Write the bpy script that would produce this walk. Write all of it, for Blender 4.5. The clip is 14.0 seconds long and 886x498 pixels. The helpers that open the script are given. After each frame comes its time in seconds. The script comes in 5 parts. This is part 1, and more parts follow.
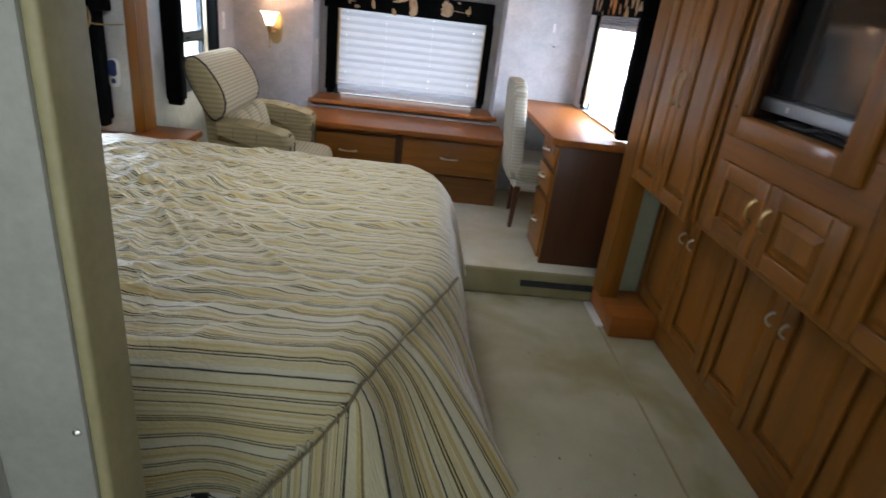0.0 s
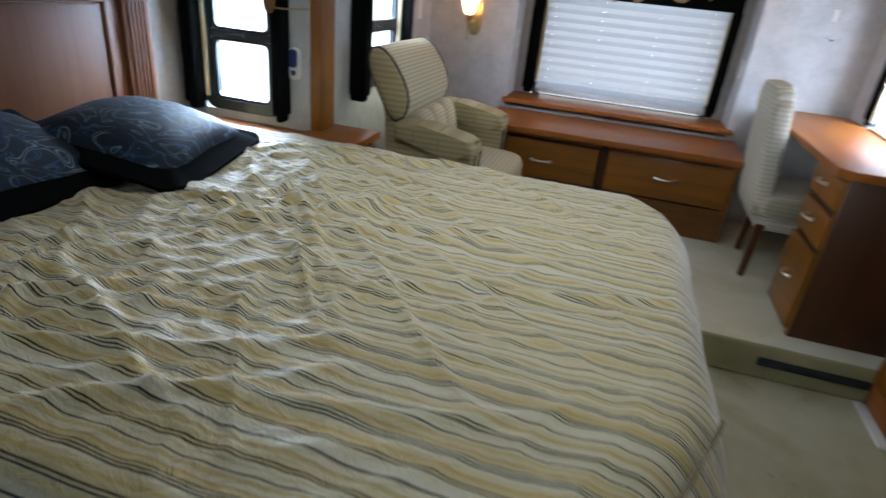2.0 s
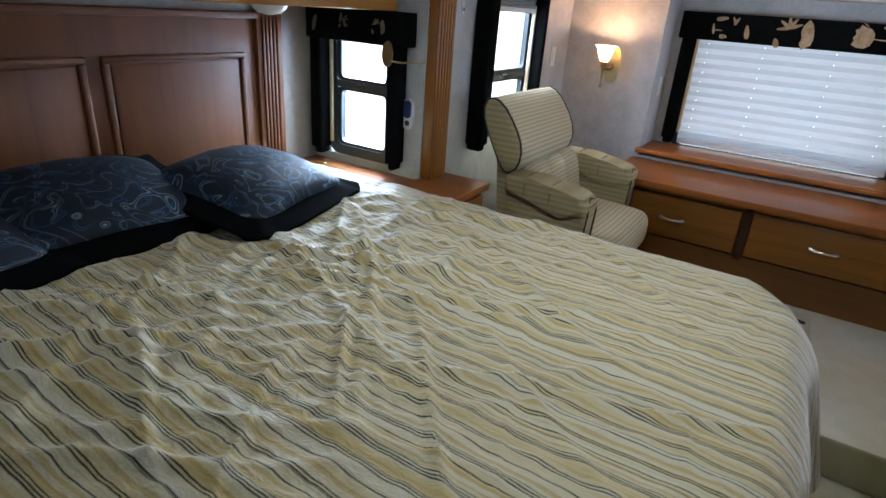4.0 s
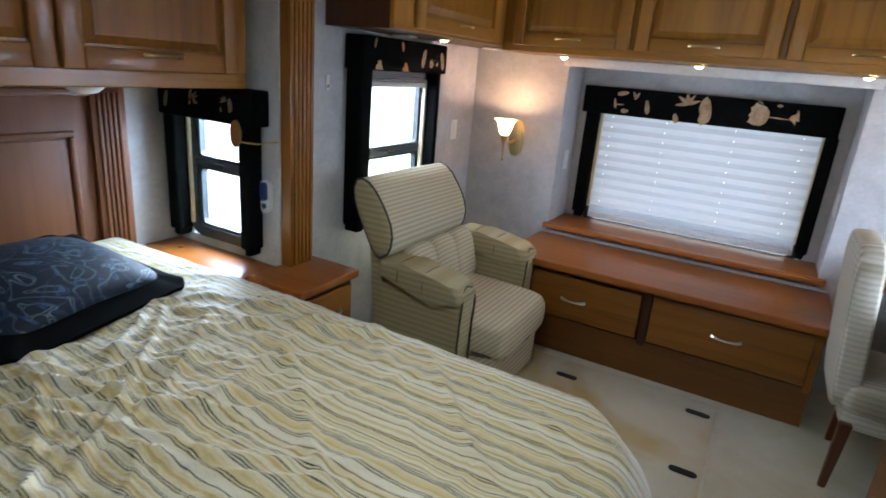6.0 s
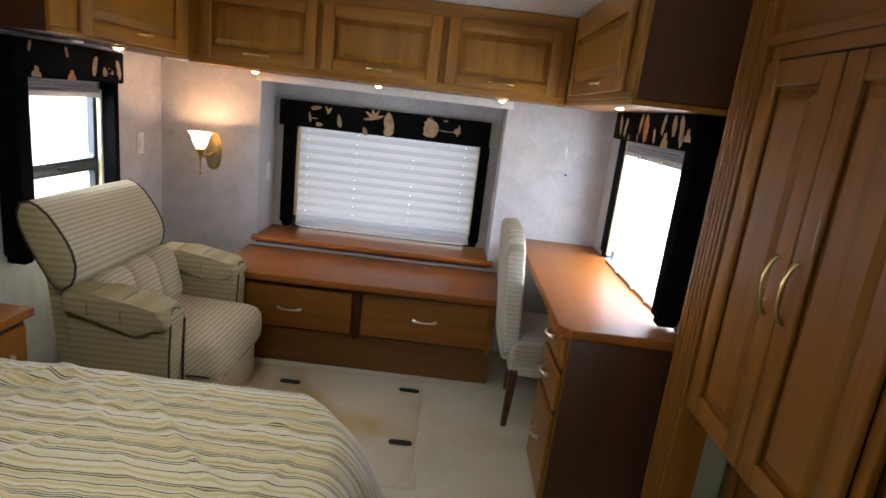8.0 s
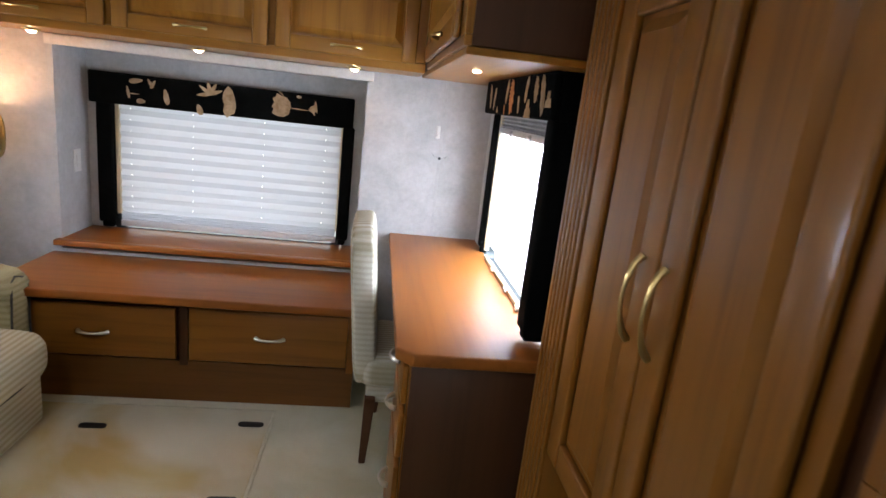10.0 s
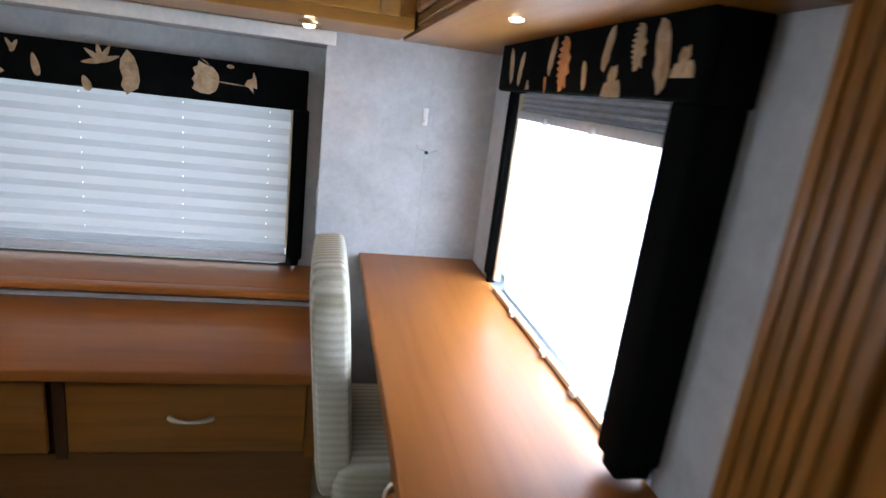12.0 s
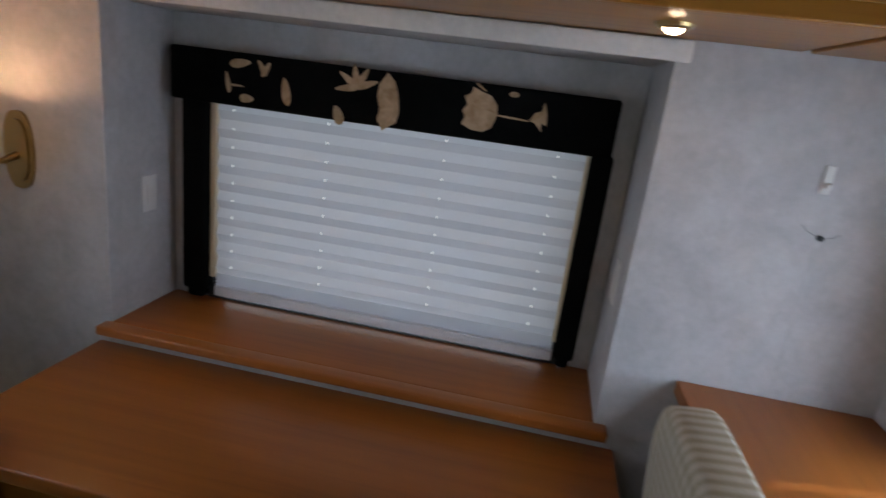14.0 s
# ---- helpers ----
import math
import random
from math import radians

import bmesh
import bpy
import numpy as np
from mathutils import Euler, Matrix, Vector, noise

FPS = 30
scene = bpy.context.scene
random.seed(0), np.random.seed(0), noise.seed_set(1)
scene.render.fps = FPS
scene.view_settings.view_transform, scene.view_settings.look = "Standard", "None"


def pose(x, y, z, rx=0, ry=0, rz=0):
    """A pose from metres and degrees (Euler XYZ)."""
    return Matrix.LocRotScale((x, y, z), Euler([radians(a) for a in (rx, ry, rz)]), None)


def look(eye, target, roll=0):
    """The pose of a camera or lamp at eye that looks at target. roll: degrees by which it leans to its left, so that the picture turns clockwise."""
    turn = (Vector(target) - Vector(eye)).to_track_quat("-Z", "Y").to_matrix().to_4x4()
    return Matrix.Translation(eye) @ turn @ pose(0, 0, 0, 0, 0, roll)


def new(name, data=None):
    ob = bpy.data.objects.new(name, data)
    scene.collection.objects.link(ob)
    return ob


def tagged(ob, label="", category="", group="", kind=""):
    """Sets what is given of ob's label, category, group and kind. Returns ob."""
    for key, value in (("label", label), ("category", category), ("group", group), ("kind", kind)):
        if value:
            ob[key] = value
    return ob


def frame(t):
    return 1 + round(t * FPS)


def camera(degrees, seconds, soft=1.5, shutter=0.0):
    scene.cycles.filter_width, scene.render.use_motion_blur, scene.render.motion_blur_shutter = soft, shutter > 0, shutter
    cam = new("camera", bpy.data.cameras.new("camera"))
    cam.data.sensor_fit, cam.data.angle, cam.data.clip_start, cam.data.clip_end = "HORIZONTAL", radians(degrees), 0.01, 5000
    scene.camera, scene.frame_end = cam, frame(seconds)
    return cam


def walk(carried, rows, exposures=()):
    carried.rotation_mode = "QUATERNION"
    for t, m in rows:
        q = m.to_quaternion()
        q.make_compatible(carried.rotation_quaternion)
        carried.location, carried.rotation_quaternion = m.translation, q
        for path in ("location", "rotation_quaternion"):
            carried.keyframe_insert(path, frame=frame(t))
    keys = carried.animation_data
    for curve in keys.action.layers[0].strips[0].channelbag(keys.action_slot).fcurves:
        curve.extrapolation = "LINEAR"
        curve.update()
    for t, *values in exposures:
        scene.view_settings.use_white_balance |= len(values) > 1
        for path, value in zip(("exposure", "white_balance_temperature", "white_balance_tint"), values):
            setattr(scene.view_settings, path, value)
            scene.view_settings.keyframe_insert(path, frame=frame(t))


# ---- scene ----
cam = camera(75.7, 14.0, shutter=0.5)
PATH = [
    (0, (0.89, 0.431, 1.548), (1.021, 2.267, 0.765), 7.0),
    (0.5, (0.867, 0.593, 1.524), (0.863, 2.436, 0.749), 6.6),
    (1, (0.852, 0.805, 1.495), (0.8, 2.644, 0.71), 6.7),
    (1.5, (0.788, 0.888, 1.497), (0.644, 2.71, 0.686), 6.5),
    (2, (0.753, 1.063, 1.458), (0.295, 2.813, 0.606), 5.9),
    (2.5, (0.742, 1.223, 1.511), (0.061, 2.896, 0.653), 5.3),
    (2.7, (0.751, 1.195, 1.516), (0.021, 2.857, 0.675), 5.1),
    (4.8, (1.031, 1.489, 1.568), (0.041, 3.053, 0.811), 4.5),
    (5, (1.075, 1.585, 1.586), (0.104, 3.175, 0.858), 4.9),
    (5.5, (1.126, 1.714, 1.602), (0.164, 3.333, 0.927), 4.5),
    (6, (1.139, 1.742, 1.633), (0.223, 3.411, 1.022), 4.8),
    (6.5, (1.203, 1.777, 1.64), (0.438, 3.54, 1.086), 5.1),
    (7, (1.254, 1.778, 1.655), (0.841, 3.666, 1.141), 5.7),
    (7.5, (1.202, 1.699, 1.657), (1.102, 3.636, 1.167), 6.7),
    (8, (1.204, 1.631, 1.659), (1.204, 3.572, 1.177), 6.7),
    (8.5, (1.333, 1.727, 1.606), (1.388, 3.666, 1.117), 6.1),
    (9, (1.551, 1.863, 1.609), (1.682, 3.802, 1.138), 6.3),
    (9.2, (1.588, 1.894, 1.613), (1.754, 3.83, 1.141), 6.2),
    (11.3, (1.499, 2.612, 1.586), (1.835, 4.519, 1.088), 7.1),
    (11.5, (1.529, 2.679, 1.604), (1.886, 4.581, 1.1), 6.9),
    (12, (1.507, 2.894, 1.57), (1.927, 4.778, 1.048), 7.1),
    (12.5, (1.39, 3.11, 1.594), (1.763, 5.002, 1.061), 6.8),
    (13, (1.301, 3.292, 1.594), (1.534, 5.206, 1.061), 6.9),
    (13.3, (1.357, 3.471, 1.578), (1.373, 5.397, 1.037), 6.6),
    (13.5, (1.334, 3.565, 1.576), (1.251, 5.483, 1.018), 6.8),
    (14, (1.239, 3.66, 1.581), (0.944, 5.558, 1.023), 7.3),
]
walk(cam, [(t, look(eye, target, roll)) for t, eye, target, roll in PATH],
     exposures=[(0.0, -0.20, 6100, 17), (0.5, 0.0, 6050, 16), (1.0, 0.08, 5950, 15), (2.0, -0.35, 5900, 13), (2.5, -0.42, 5850, 13), (6.0, -0.35, 5850, 13), (8.0, -0.44, 6600, 17), (9.2, -0.30, 6700, 17), (11.5, -0.18, 6000, 13), (12.5, -0.98, 5950, 12), (13.0, -1.45, 5900, 12), (13.5, -1.95, 5800, 12), (14.0, -1.45, 6200, 16)])

# ---------------------------------------------------------------- world and light
world = bpy.data.worlds.new("sky")
scene.world = world
world.use_nodes = True
wn = world.node_tree.nodes
sky = wn.new("ShaderNodeTexSky")
sky.sky_type, sky.sun_disc = "NISHITA", False
SUN_EL, SUN_AZ = 58.0, 78.0
sky.sun_elevation, sky.sun_rotation = radians(SUN_EL), radians(SUN_AZ)
world.node_tree.links.new(sky.outputs[0], wn["Background"].inputs[0])
wn["Background"].inputs[1].default_value = 0.12


def lamp(name, kind, m, power, colour, **more):
    data = bpy.data.lights.new(name, kind)
    data.energy, data.color = power, colour
    if kind == "AREA":
        data.shape, data.size, data.size_y = "RECTANGLE", more["size"][0], more["size"][1]
    elif kind == "SUN":
        data.angle = more["angle"]
    else:
        data.shadow_soft_size = more["radius"]
        if kind == "SPOT":
            data.spot_size, data.spot_blend = radians(more["cone"]), 0.6
    ob = new(name, data)
    ob.matrix_world = m
    return ob


SUN_DIR = Vector((math.sin(radians(SUN_AZ)) * math.cos(radians(SUN_EL)), math.cos(radians(SUN_AZ)) * math.cos(radians(SUN_EL)), math.sin(radians(SUN_EL))))
lamp("sun", "SUN", look(SUN_DIR * 20, (0, 0, 0)), 5.0, (1.0, 0.95, 0.88), angle=radians(0.6))
DAY = (0.74, 0.87, 1.0)
lamp("daylight_right", "AREA", look((2.62, 4.20, 1.50), (0.6, 4.10, 0.40)), 290, DAY, size=(1.7, 1.5))
lamp("daylight_left", "AREA", look((-1.08, 4.25, 1.50), (0.9, 4.20, 0.35)), 185, DAY, size=(1.4, 1.3))
lamp("daylight_nook", "AREA", look((-0.93, 3.82, 1.30), (-0.70, 2.0, 0.55)), 135, (0.60, 0.80, 1.0), size=(0.64, 1.0))
# Fill through an unseen window that is added opposite the nook window.
lamp("fill_light_near_nook", "AREA", look((-0.89, 0.85, 1.2), (-0.89, 3, 1.2)), 5, DAY, size=(0.6, 0.9))
lamp("daylight_rear", "AREA", look((0.79, 5.85, 0.95), (0.79, 0, 0.95)), 1.5, DAY, size=(1.7, 1.7))
# Light from behind the passage; its window and size are assumed, both unseen.
lamp("daylight_front", "AREA", look((0.9, -0.95, 1.35), (1.0, 3, 1.2)), 1.6, (0.95, 0.98, 1.0), size=(2.2, 1.4))
# Fill over the bed; no roof opening is known, the lamp is added.
lamp("fill_light_bed", "AREA", look((0.55, 2.60, 2.24), (0.55, 2.601, 0)), 16, (0.90, 0.95, 1.0), size=(0.36, 0.36))
WARM = (1.0, 0.56, 0.28)
lamp("sconce_bulb", "POINT", pose(-0.235, 4.88, 1.33), 14.0, WARM, radius=0.03)


# ---------------------------------------------------------------- materials
def material(name, colour, rough=0.5, metal=0.0, coat=0.0, spec=0.5):
    m = bpy.data.materials.new(name)
    m.use_nodes = True
    b = m.node_tree.nodes["Principled BSDF"]
    b.inputs["Base Color"].default_value = (*colour, 1)
    b.inputs["Roughness"].default_value, b.inputs["Metallic"].default_value = rough, metal
    b.inputs["Coat Weight"].default_value, b.inputs["Coat Roughness"].default_value = coat, 0.12
    b.inputs["Specular IOR Level"].default_value = spec
    return m


class Nodes:
    """Short words for building a node tree."""

    def __init__(self, m):
        self.tree = m.node_tree
        self.bsdf = m.node_tree.nodes["Principled BSDF"]

    def add(self, kind, **sets):
        n = self.tree.nodes.new("ShaderNode" + kind)
        for k, v in sets.items():
            if k in n.inputs:
                n.inputs[k].default_value = v
        return n

    def link(self, a, b):
        self.tree.links.new(a, b)

    def coords(self, scale=(1, 1, 1), shift=True, uv=False):
        tc = self.add("TexCoord")
        mp = self.add("Mapping")
        mp.inputs["Scale"].default_value = scale
        self.link(tc.outputs["UV" if uv else "Object"], mp.inputs["Vector"])
        if shift:
            oi = self.add("ObjectInfo")
            mul = self.add("VectorMath")
            mul.operation = "MULTIPLY"
            mul.inputs[1].default_value = (7.0, 5.0, 9.0)
            self.link(oi.outputs["Random"], mul.inputs[0])
            self.link(mul.outputs[0], mp.inputs["Location"])
        return mp.outputs[0]

    def noise(self, vec, scale, detail=3.0, rough=0.55, distort=0.0):
        n = self.add("TexNoise", Scale=scale, Detail=detail, Roughness=rough, Distortion=distort)
        self.link(vec, n.inputs["Vector"])
        return n.outputs["Fac"]

    def ramp(self, fac, stops, constant=False):
        r = self.add("ValToRGB")
        e = r.color_ramp.elements
        e[0].position, e[0].color = stops[0][0], (*stops[0][1], 1)
        e[1].position, e[1].color = stops[-1][0], (*stops[-1][1], 1)
        for p, c in stops[1:-1]:
            x = e.new(p)
            x.color = (*c, 1)
        if constant:
            r.color_ramp.interpolation = "CONSTANT"
        self.link(fac, r.inputs[0])
        return r.outputs[0]

    def mix(self, fac, a, b, mode="MIX"):
        n = self.add("Mix")
        n.data_type, n.blend_type = "RGBA", mode
        for sock, v in ((n.inputs[0], fac), (n.inputs[6], a), (n.inputs[7], b)):
            if isinstance(v, (int, float)):
                sock.default_value = v
            elif isinstance(v, tuple):
                sock.default_value = (*v, 1)
            else:
                self.link(v, sock)
        return n.outputs[2]

    def bump(self, height, strength, distance=0.01):
        n = self.add("Bump", Strength=strength, Distance=distance)
        self.link(height, n.inputs["Height"])
        self.link(n.outputs[0], self.bsdf.inputs["Normal"])

    def colour(self, c):
        self.link(c, self.bsdf.inputs["Base Color"])

    def rough(self, fac, lo, hi):
        n = self.add("MapRange")
        n.inputs["To Min"].default_value, n.inputs["To Max"].default_value = lo, hi
        self.link(fac, n.inputs["Value"])
        self.link(n.outputs[0], self.bsdf.inputs["Roughness"])


def wood(name, light, dark, axis, rough=0.36, coat=0.22, fine=1.0):
    """Straight-grained stained wood, its grain along one axis."""
    m = material(name, light, rough, coat=coat, spec=0.30)
    k = Nodes(m)
    s = [28.0 * fine] * 3
    s["xyz".index(axis)] = 1.3 * fine
    v = k.coords(tuple(s))
    grain = k.noise(v, 1.0, 5, 0.6, 0.6)
    s2 = [5.0] * 3
    s2["xyz".index(axis)] = 0.7
    broad = k.noise(k.coords(tuple(s2)), 1.0, 2, 0.5, 1.2)
    c1 = k.ramp(grain, [(0.28, dark), (0.5, light), (0.75, tuple(c * 1.15 for c in light))])
    c2 = k.ramp(broad, [(0.3, tuple(c * 0.60 for c in light)), (0.7, tuple(c * 1.18 for c in light))])
    k.colour(k.mix(0.5, c1, c2))
    k.rough(broad, rough - 0.06, rough + 0.1)
    k.bump(grain, 0.05, 0.002)
    return m


OAK, OAK_D = (0.235, 0.089, 0.0105), (0.105, 0.035, 0.0045)
# Overhead cabinets: same wood, lighter and yellower to carry light that falls there.
OAK_LIT, OAK_LIT_D = (0.315, 0.132, 0.014), (0.160, 0.058, 0.006)
over_x = wood("lit_overhead_wood_x", OAK_LIT, OAK_LIT_D, "x")
over_y = wood("lit_overhead_wood_y", OAK_LIT, OAK_LIT_D, "y")
over_z = wood("lit_overhead_wood_z", OAK_LIT, OAK_LIT_D, "z")
# Bench kick board: cabinet wood with the shading under the drawers in its colour.
shaded_kick_wood = wood("shade_darkened_kick_wood", (0.155, 0.060, 0.011), (0.085, 0.030, 0.005), "x")
wood_x = wood("cabinet_wood_x", OAK, OAK_D, "x")
wood_y = wood("cabinet_wood_y", OAK, OAK_D, "y")
wood_z = wood("cabinet_wood_z", OAK, OAK_D, "z")
TOP, TOP_D = (0.29, 0.092, 0.013), (0.195, 0.057, 0.008)
top_x = wood("countertop_wood_x", TOP, TOP_D, "x", 0.38, 0.06, 0.8)
top_y = wood("countertop_wood_y", TOP, TOP_D, "y", 0.42, 0.04, 0.8)
# Unlit cabinet sides: same wood, darkened so the colour carries their shade.
shaded_panel_wood = wood("shade_darkened_panel_wood", (0.068, 0.024, 0.008), (0.042, 0.014, 0.004), "z", 0.42, 0.1)
leg_wood = wood("chair_leg_wood", (0.095, 0.037, 0.014), (0.058, 0.021, 0.008), "z", 0.35, 0.2)
head_wood = wood("headboard_wood", (0.14, 0.045, 0.011), (0.088, 0.026, 0.006), "z", 0.5, 0.0)
head_wood_y = wood("headboard_rail_wood", (0.14, 0.045, 0.011), (0.088, 0.026, 0.006), "y", 0.45, 0.0)


def mottled(name, a, b, scale, rough, bump=0.0, fine=60.0):
    m = material(name, a, rough)
    k = Nodes(m)
    v = k.coords()
    big = k.noise(v, scale, 4, 0.6, 0.4)
    small = k.noise(v, fine, 3, 0.6)
    c = k.ramp(big, [(0.3, a), (0.7, b)])
    g = k.ramp(small, [(0.3, (0.88, 0.88, 0.88)), (0.7, (1.0, 1.0, 1.0))])
    k.colour(k.mix(1.0, c, g, "MULTIPLY"))
    if bump:
        k.bump(small, bump, 0.004)
    return m


wall_paper = mottled("mottled_wallpaper", (0.43, 0.43, 0.43), (0.54, 0.54, 0.54), 7.0, 0.62, 0.08, 45.0)
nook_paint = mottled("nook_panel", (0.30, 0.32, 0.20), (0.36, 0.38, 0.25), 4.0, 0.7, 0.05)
ceiling_paint = mottled("ceiling_vinyl", (0.66, 0.64, 0.60), (0.72, 0.70, 0.66), 3.0, 0.75, 0.05)
door_paint = mottled("door_jamb_vinyl", (0.31, 0.31, 0.265), (0.36, 0.36, 0.31), 5.0, 0.5, 0.04)
trim_white = mottled("white_trim", (0.68, 0.67, 0.63), (0.74, 0.73, 0.70), 6.0, 0.45)
jamb_edge = mottled("olive_jamb_edge", (0.30, 0.27, 0.13), (0.36, 0.32, 0.17), 5.0, 0.5)


def carpet_material(name, a, b, stain, amount, start=0.50):
    m = material(name, a, 0.95, spec=0.1)
    k = Nodes(m)
    v = k.coords(shift=False)
    c = k.ramp(k.noise(v, 2.3, 4, 0.6), [(0.35, a), (0.65, b)])
    st = k.noise(v, 1.7, 3, 0.5, 0.8)
    c = k.mix(k.ramp(st, [(start, (0, 0, 0)), (start + 0.18, (amount, amount, amount))]), c, stain)
    pile = k.noise(v, 420.0, 2, 0.7)
    c = k.mix(1.0, c, k.ramp(pile, [(0.3, (0.72, 0.72, 0.72)), (0.7, (1, 1, 1))]), "MULTIPLY")
    k.colour(c)
    k.bump(pile, 0.5, 0.004)
    return m


carpet = carpet_material("beige_carpet", (0.66, 0.64, 0.49), (0.75, 0.735, 0.60), (0.54, 0.49, 0.27), 0.8)
# Lower floor: same carpet, darker and more olive for both dirt and shade.
carpet_lower = carpet_material("dirt_and_shade_toned_carpet", (0.46, 0.43, 0.27), (0.56, 0.535, 0.37), (0.37, 0.33, 0.16), 0.9)
carpet_hatch = carpet_material("stained_beige_carpet", (0.69, 0.65, 0.49), (0.75, 0.72, 0.58), (0.60, 0.47, 0.21), 1.0, 0.40)

# Step riser: the same carpet in a darker olive that holds its shade.
carpet_riser_shaded = carpet_material("shade_toned_step_carpet", (0.33, 0.30, 0.165), (0.39, 0.355, 0.20), (0.27, 0.24, 0.11), 0.9)

CREAM, SAND, GOLD, TAN = (0.61, 0.56, 0.36), (0.585, 0.51, 0.28), (0.52, 0.42, 0.18), (0.48, 0.37, 0.18)
SAGE, INK, PALE = (0.50, 0.475, 0.29), (0.030, 0.029, 0.024), (0.62, 0.585, 0.43)
STRIPES = [(0.0, CREAM), (0.05, INK), (0.063, CREAM), (0.085, INK), (0.099, SAND), (0.15, GOLD), (0.19, SAND), (0.235, CREAM), (0.28, INK), (0.293, CREAM), (0.312, INK), (0.326, CREAM), (0.346, INK), (0.359, SAND),
           (0.40, TAN), (0.42, CREAM), (0.47, GOLD), (0.51, CREAM), (0.535, INK), (0.549, CREAM), (0.60, SAGE), (0.62, CREAM), (0.655, INK), (0.669, SAND), (0.69, INK), (0.704, CREAM), (0.77, GOLD), (0.80, TAN), (0.82, CREAM), (0.90, INK), (0.915, PALE), (1.0, CREAM)]
W, G, D = (1.0, 1.0, 1.0), (0.95, 0.89, 0.74), (0.40, 0.39, 0.36)
WASH = [(0.0, W), (0.09, G), (0.15, W), (0.24, D), (0.248, W), (0.33, G), (0.37, W), (0.39, G), (0.41, W), (0.50, D), (0.507, G), (0.58, W), (0.70, G), (0.76, W), (0.83, D), (0.838, W), (0.92, G), (1.0, W)]


def striped_cloth(name):
    """Woven stripes that run along the cloth's first direction."""
    m = material(name, CREAM, 0.55, spec=0.32)
    sheen = m.node_tree.nodes["Principled BSDF"].inputs
    sheen["Sheen Weight"].default_value, sheen["Sheen Roughness"].default_value = 0.6, 0.3
    k = Nodes(m)
    v = k.coords((1, 1, 1), shift=False, uv=True)
    sep = k.add("SeparateXYZ")
    k.link(v, sep.inputs[0])
    wob = k.noise(v, 9.0, 2, 0.5)
    mad = k.add("Math")
    mad.operation = "MULTIPLY_ADD"
    mad.inputs[1].default_value = 0.003
    k.link(wob, mad.inputs[0])
    k.link(sep.outputs[1], mad.inputs[2])
    per = k.add("Math")
    per.operation = "DIVIDE"
    per.inputs[1].default_value = 0.18
    k.link(mad.outputs[0], per.inputs[0])
    fr = k.add("Math")
    fr.operation = "FRACT"
    k.link(per.outputs[0], fr.inputs[0])
    c = k.ramp(fr.outputs[0], STRIPES, constant=True)
    per2 = k.add("Math")
    per2.operation = "DIVIDE"
    per2.inputs[1].default_value = 0.331
    k.link(mad.outputs[0], per2.inputs[0])
    fr2 = k.add("Math")
    fr2.operation = "FRACT"
    k.link(per2.outputs[0], fr2.inputs[0])
    c = k.mix(1.0, c, k.ramp(fr2.outputs[0], WASH, constant=True), "MULTIPLY")
    thread = k.noise(k.coords((60, 900, 1), shift=False, uv=True), 1.0, 2, 0.7)
    c = k.mix(1.0, c, k.ramp(thread, [(0.3, (0.80, 0.80, 0.80)), (0.7, (1, 1, 1))]), "MULTIPLY")
    k.colour(c)
    crease = k.noise(k.coords((16, 30, 1), shift=False, uv=True), 1.0, 4, 0.6, 0.8)
    k.bump(crease, 0.55, 0.016)
    return m


spread_cloth = striped_cloth("striped_bedspread_cloth")
seam_cloth = mottled("tan_seam_cloth", (0.27, 0.22, 0.12), (0.13, 0.11, 0.07), 60.0, 0.9)


def ribbed(name, a, b, pitch, check=False, upright=False):
    """Upholstery with narrow stripes along the seat's width, or a small check."""
    m = material(name, a, 0.85, spec=0.2)
    k = Nodes(m)
    tc = k.add("TexCoord")
    sep = k.add("SeparateXYZ")
    k.link(tc.outputs["Object"], sep.inputs[0])
    sub = k.add("Math")
    sub.operation = "SUBTRACT"
    if not upright:
        k.link(sep.outputs[0], sub.inputs[0])
    k.link(sep.outputs[2], sub.inputs[1])

    def band(sock):
        d = k.add("Math")
        d.operation = "MULTIPLY"
        d.inputs[1].default_value = 2 * math.pi / pitch
        k.link(sock, d.inputs[0])
        s = k.add("Math")
        s.operation = "SINE"
        k.link(d.outputs[0], s.inputs[0])
        r = k.add("MapRange")
        r.inputs["From Min"].default_value, r.inputs["From Max"].default_value = -0.6, 0.8
        k.link(s.outputs[0], r.inputs["Value"])
        return r.outputs[0]

    f = band(sub.outputs[0])
    c = k.mix(f, a, b)
    if check:
        c = k.mix(1.0, c, k.mix(band(sep.outputs[1]), (1, 1, 1), (0.72, 0.69, 0.60)), "MULTIPLY")
    weave = k.noise(tc.outputs["Object"], 260.0, 2, 0.7)
    k.colour(k.mix(1.0, c, k.ramp(weave, [(0.3, (0.82, 0.82, 0.82)), (0.7, (1, 1, 1))]), "MULTIPLY"))
    k.bump(f, 0.25, 0.003)
    return m


recliner_cloth = ribbed("recliner_striped_cloth", (0.57, 0.51, 0.36), (0.44, 0.38, 0.235), 0.026)
# Arms, shell and roll ends: same fabric, darkened here for their shaded sides.
shaded_side_cloth = ribbed("recliner_shaded_striped_cloth", (0.41, 0.355, 0.20), (0.335, 0.28, 0.145), 0.026, False, True)
chair_cloth = ribbed("chair_checked_cloth", (0.60, 0.575, 0.49), (0.52, 0.49, 0.395), 0.022, True, True)
piping_cloth = material("dark_piping", (0.035, 0.03, 0.025), 0.8)
black_cloth = mottled("black_velvet_cloth", (0.003, 0.0035, 0.0035), (0.005, 0.0055, 0.0055), 12.0, 0.95, 0.2, 300.0)
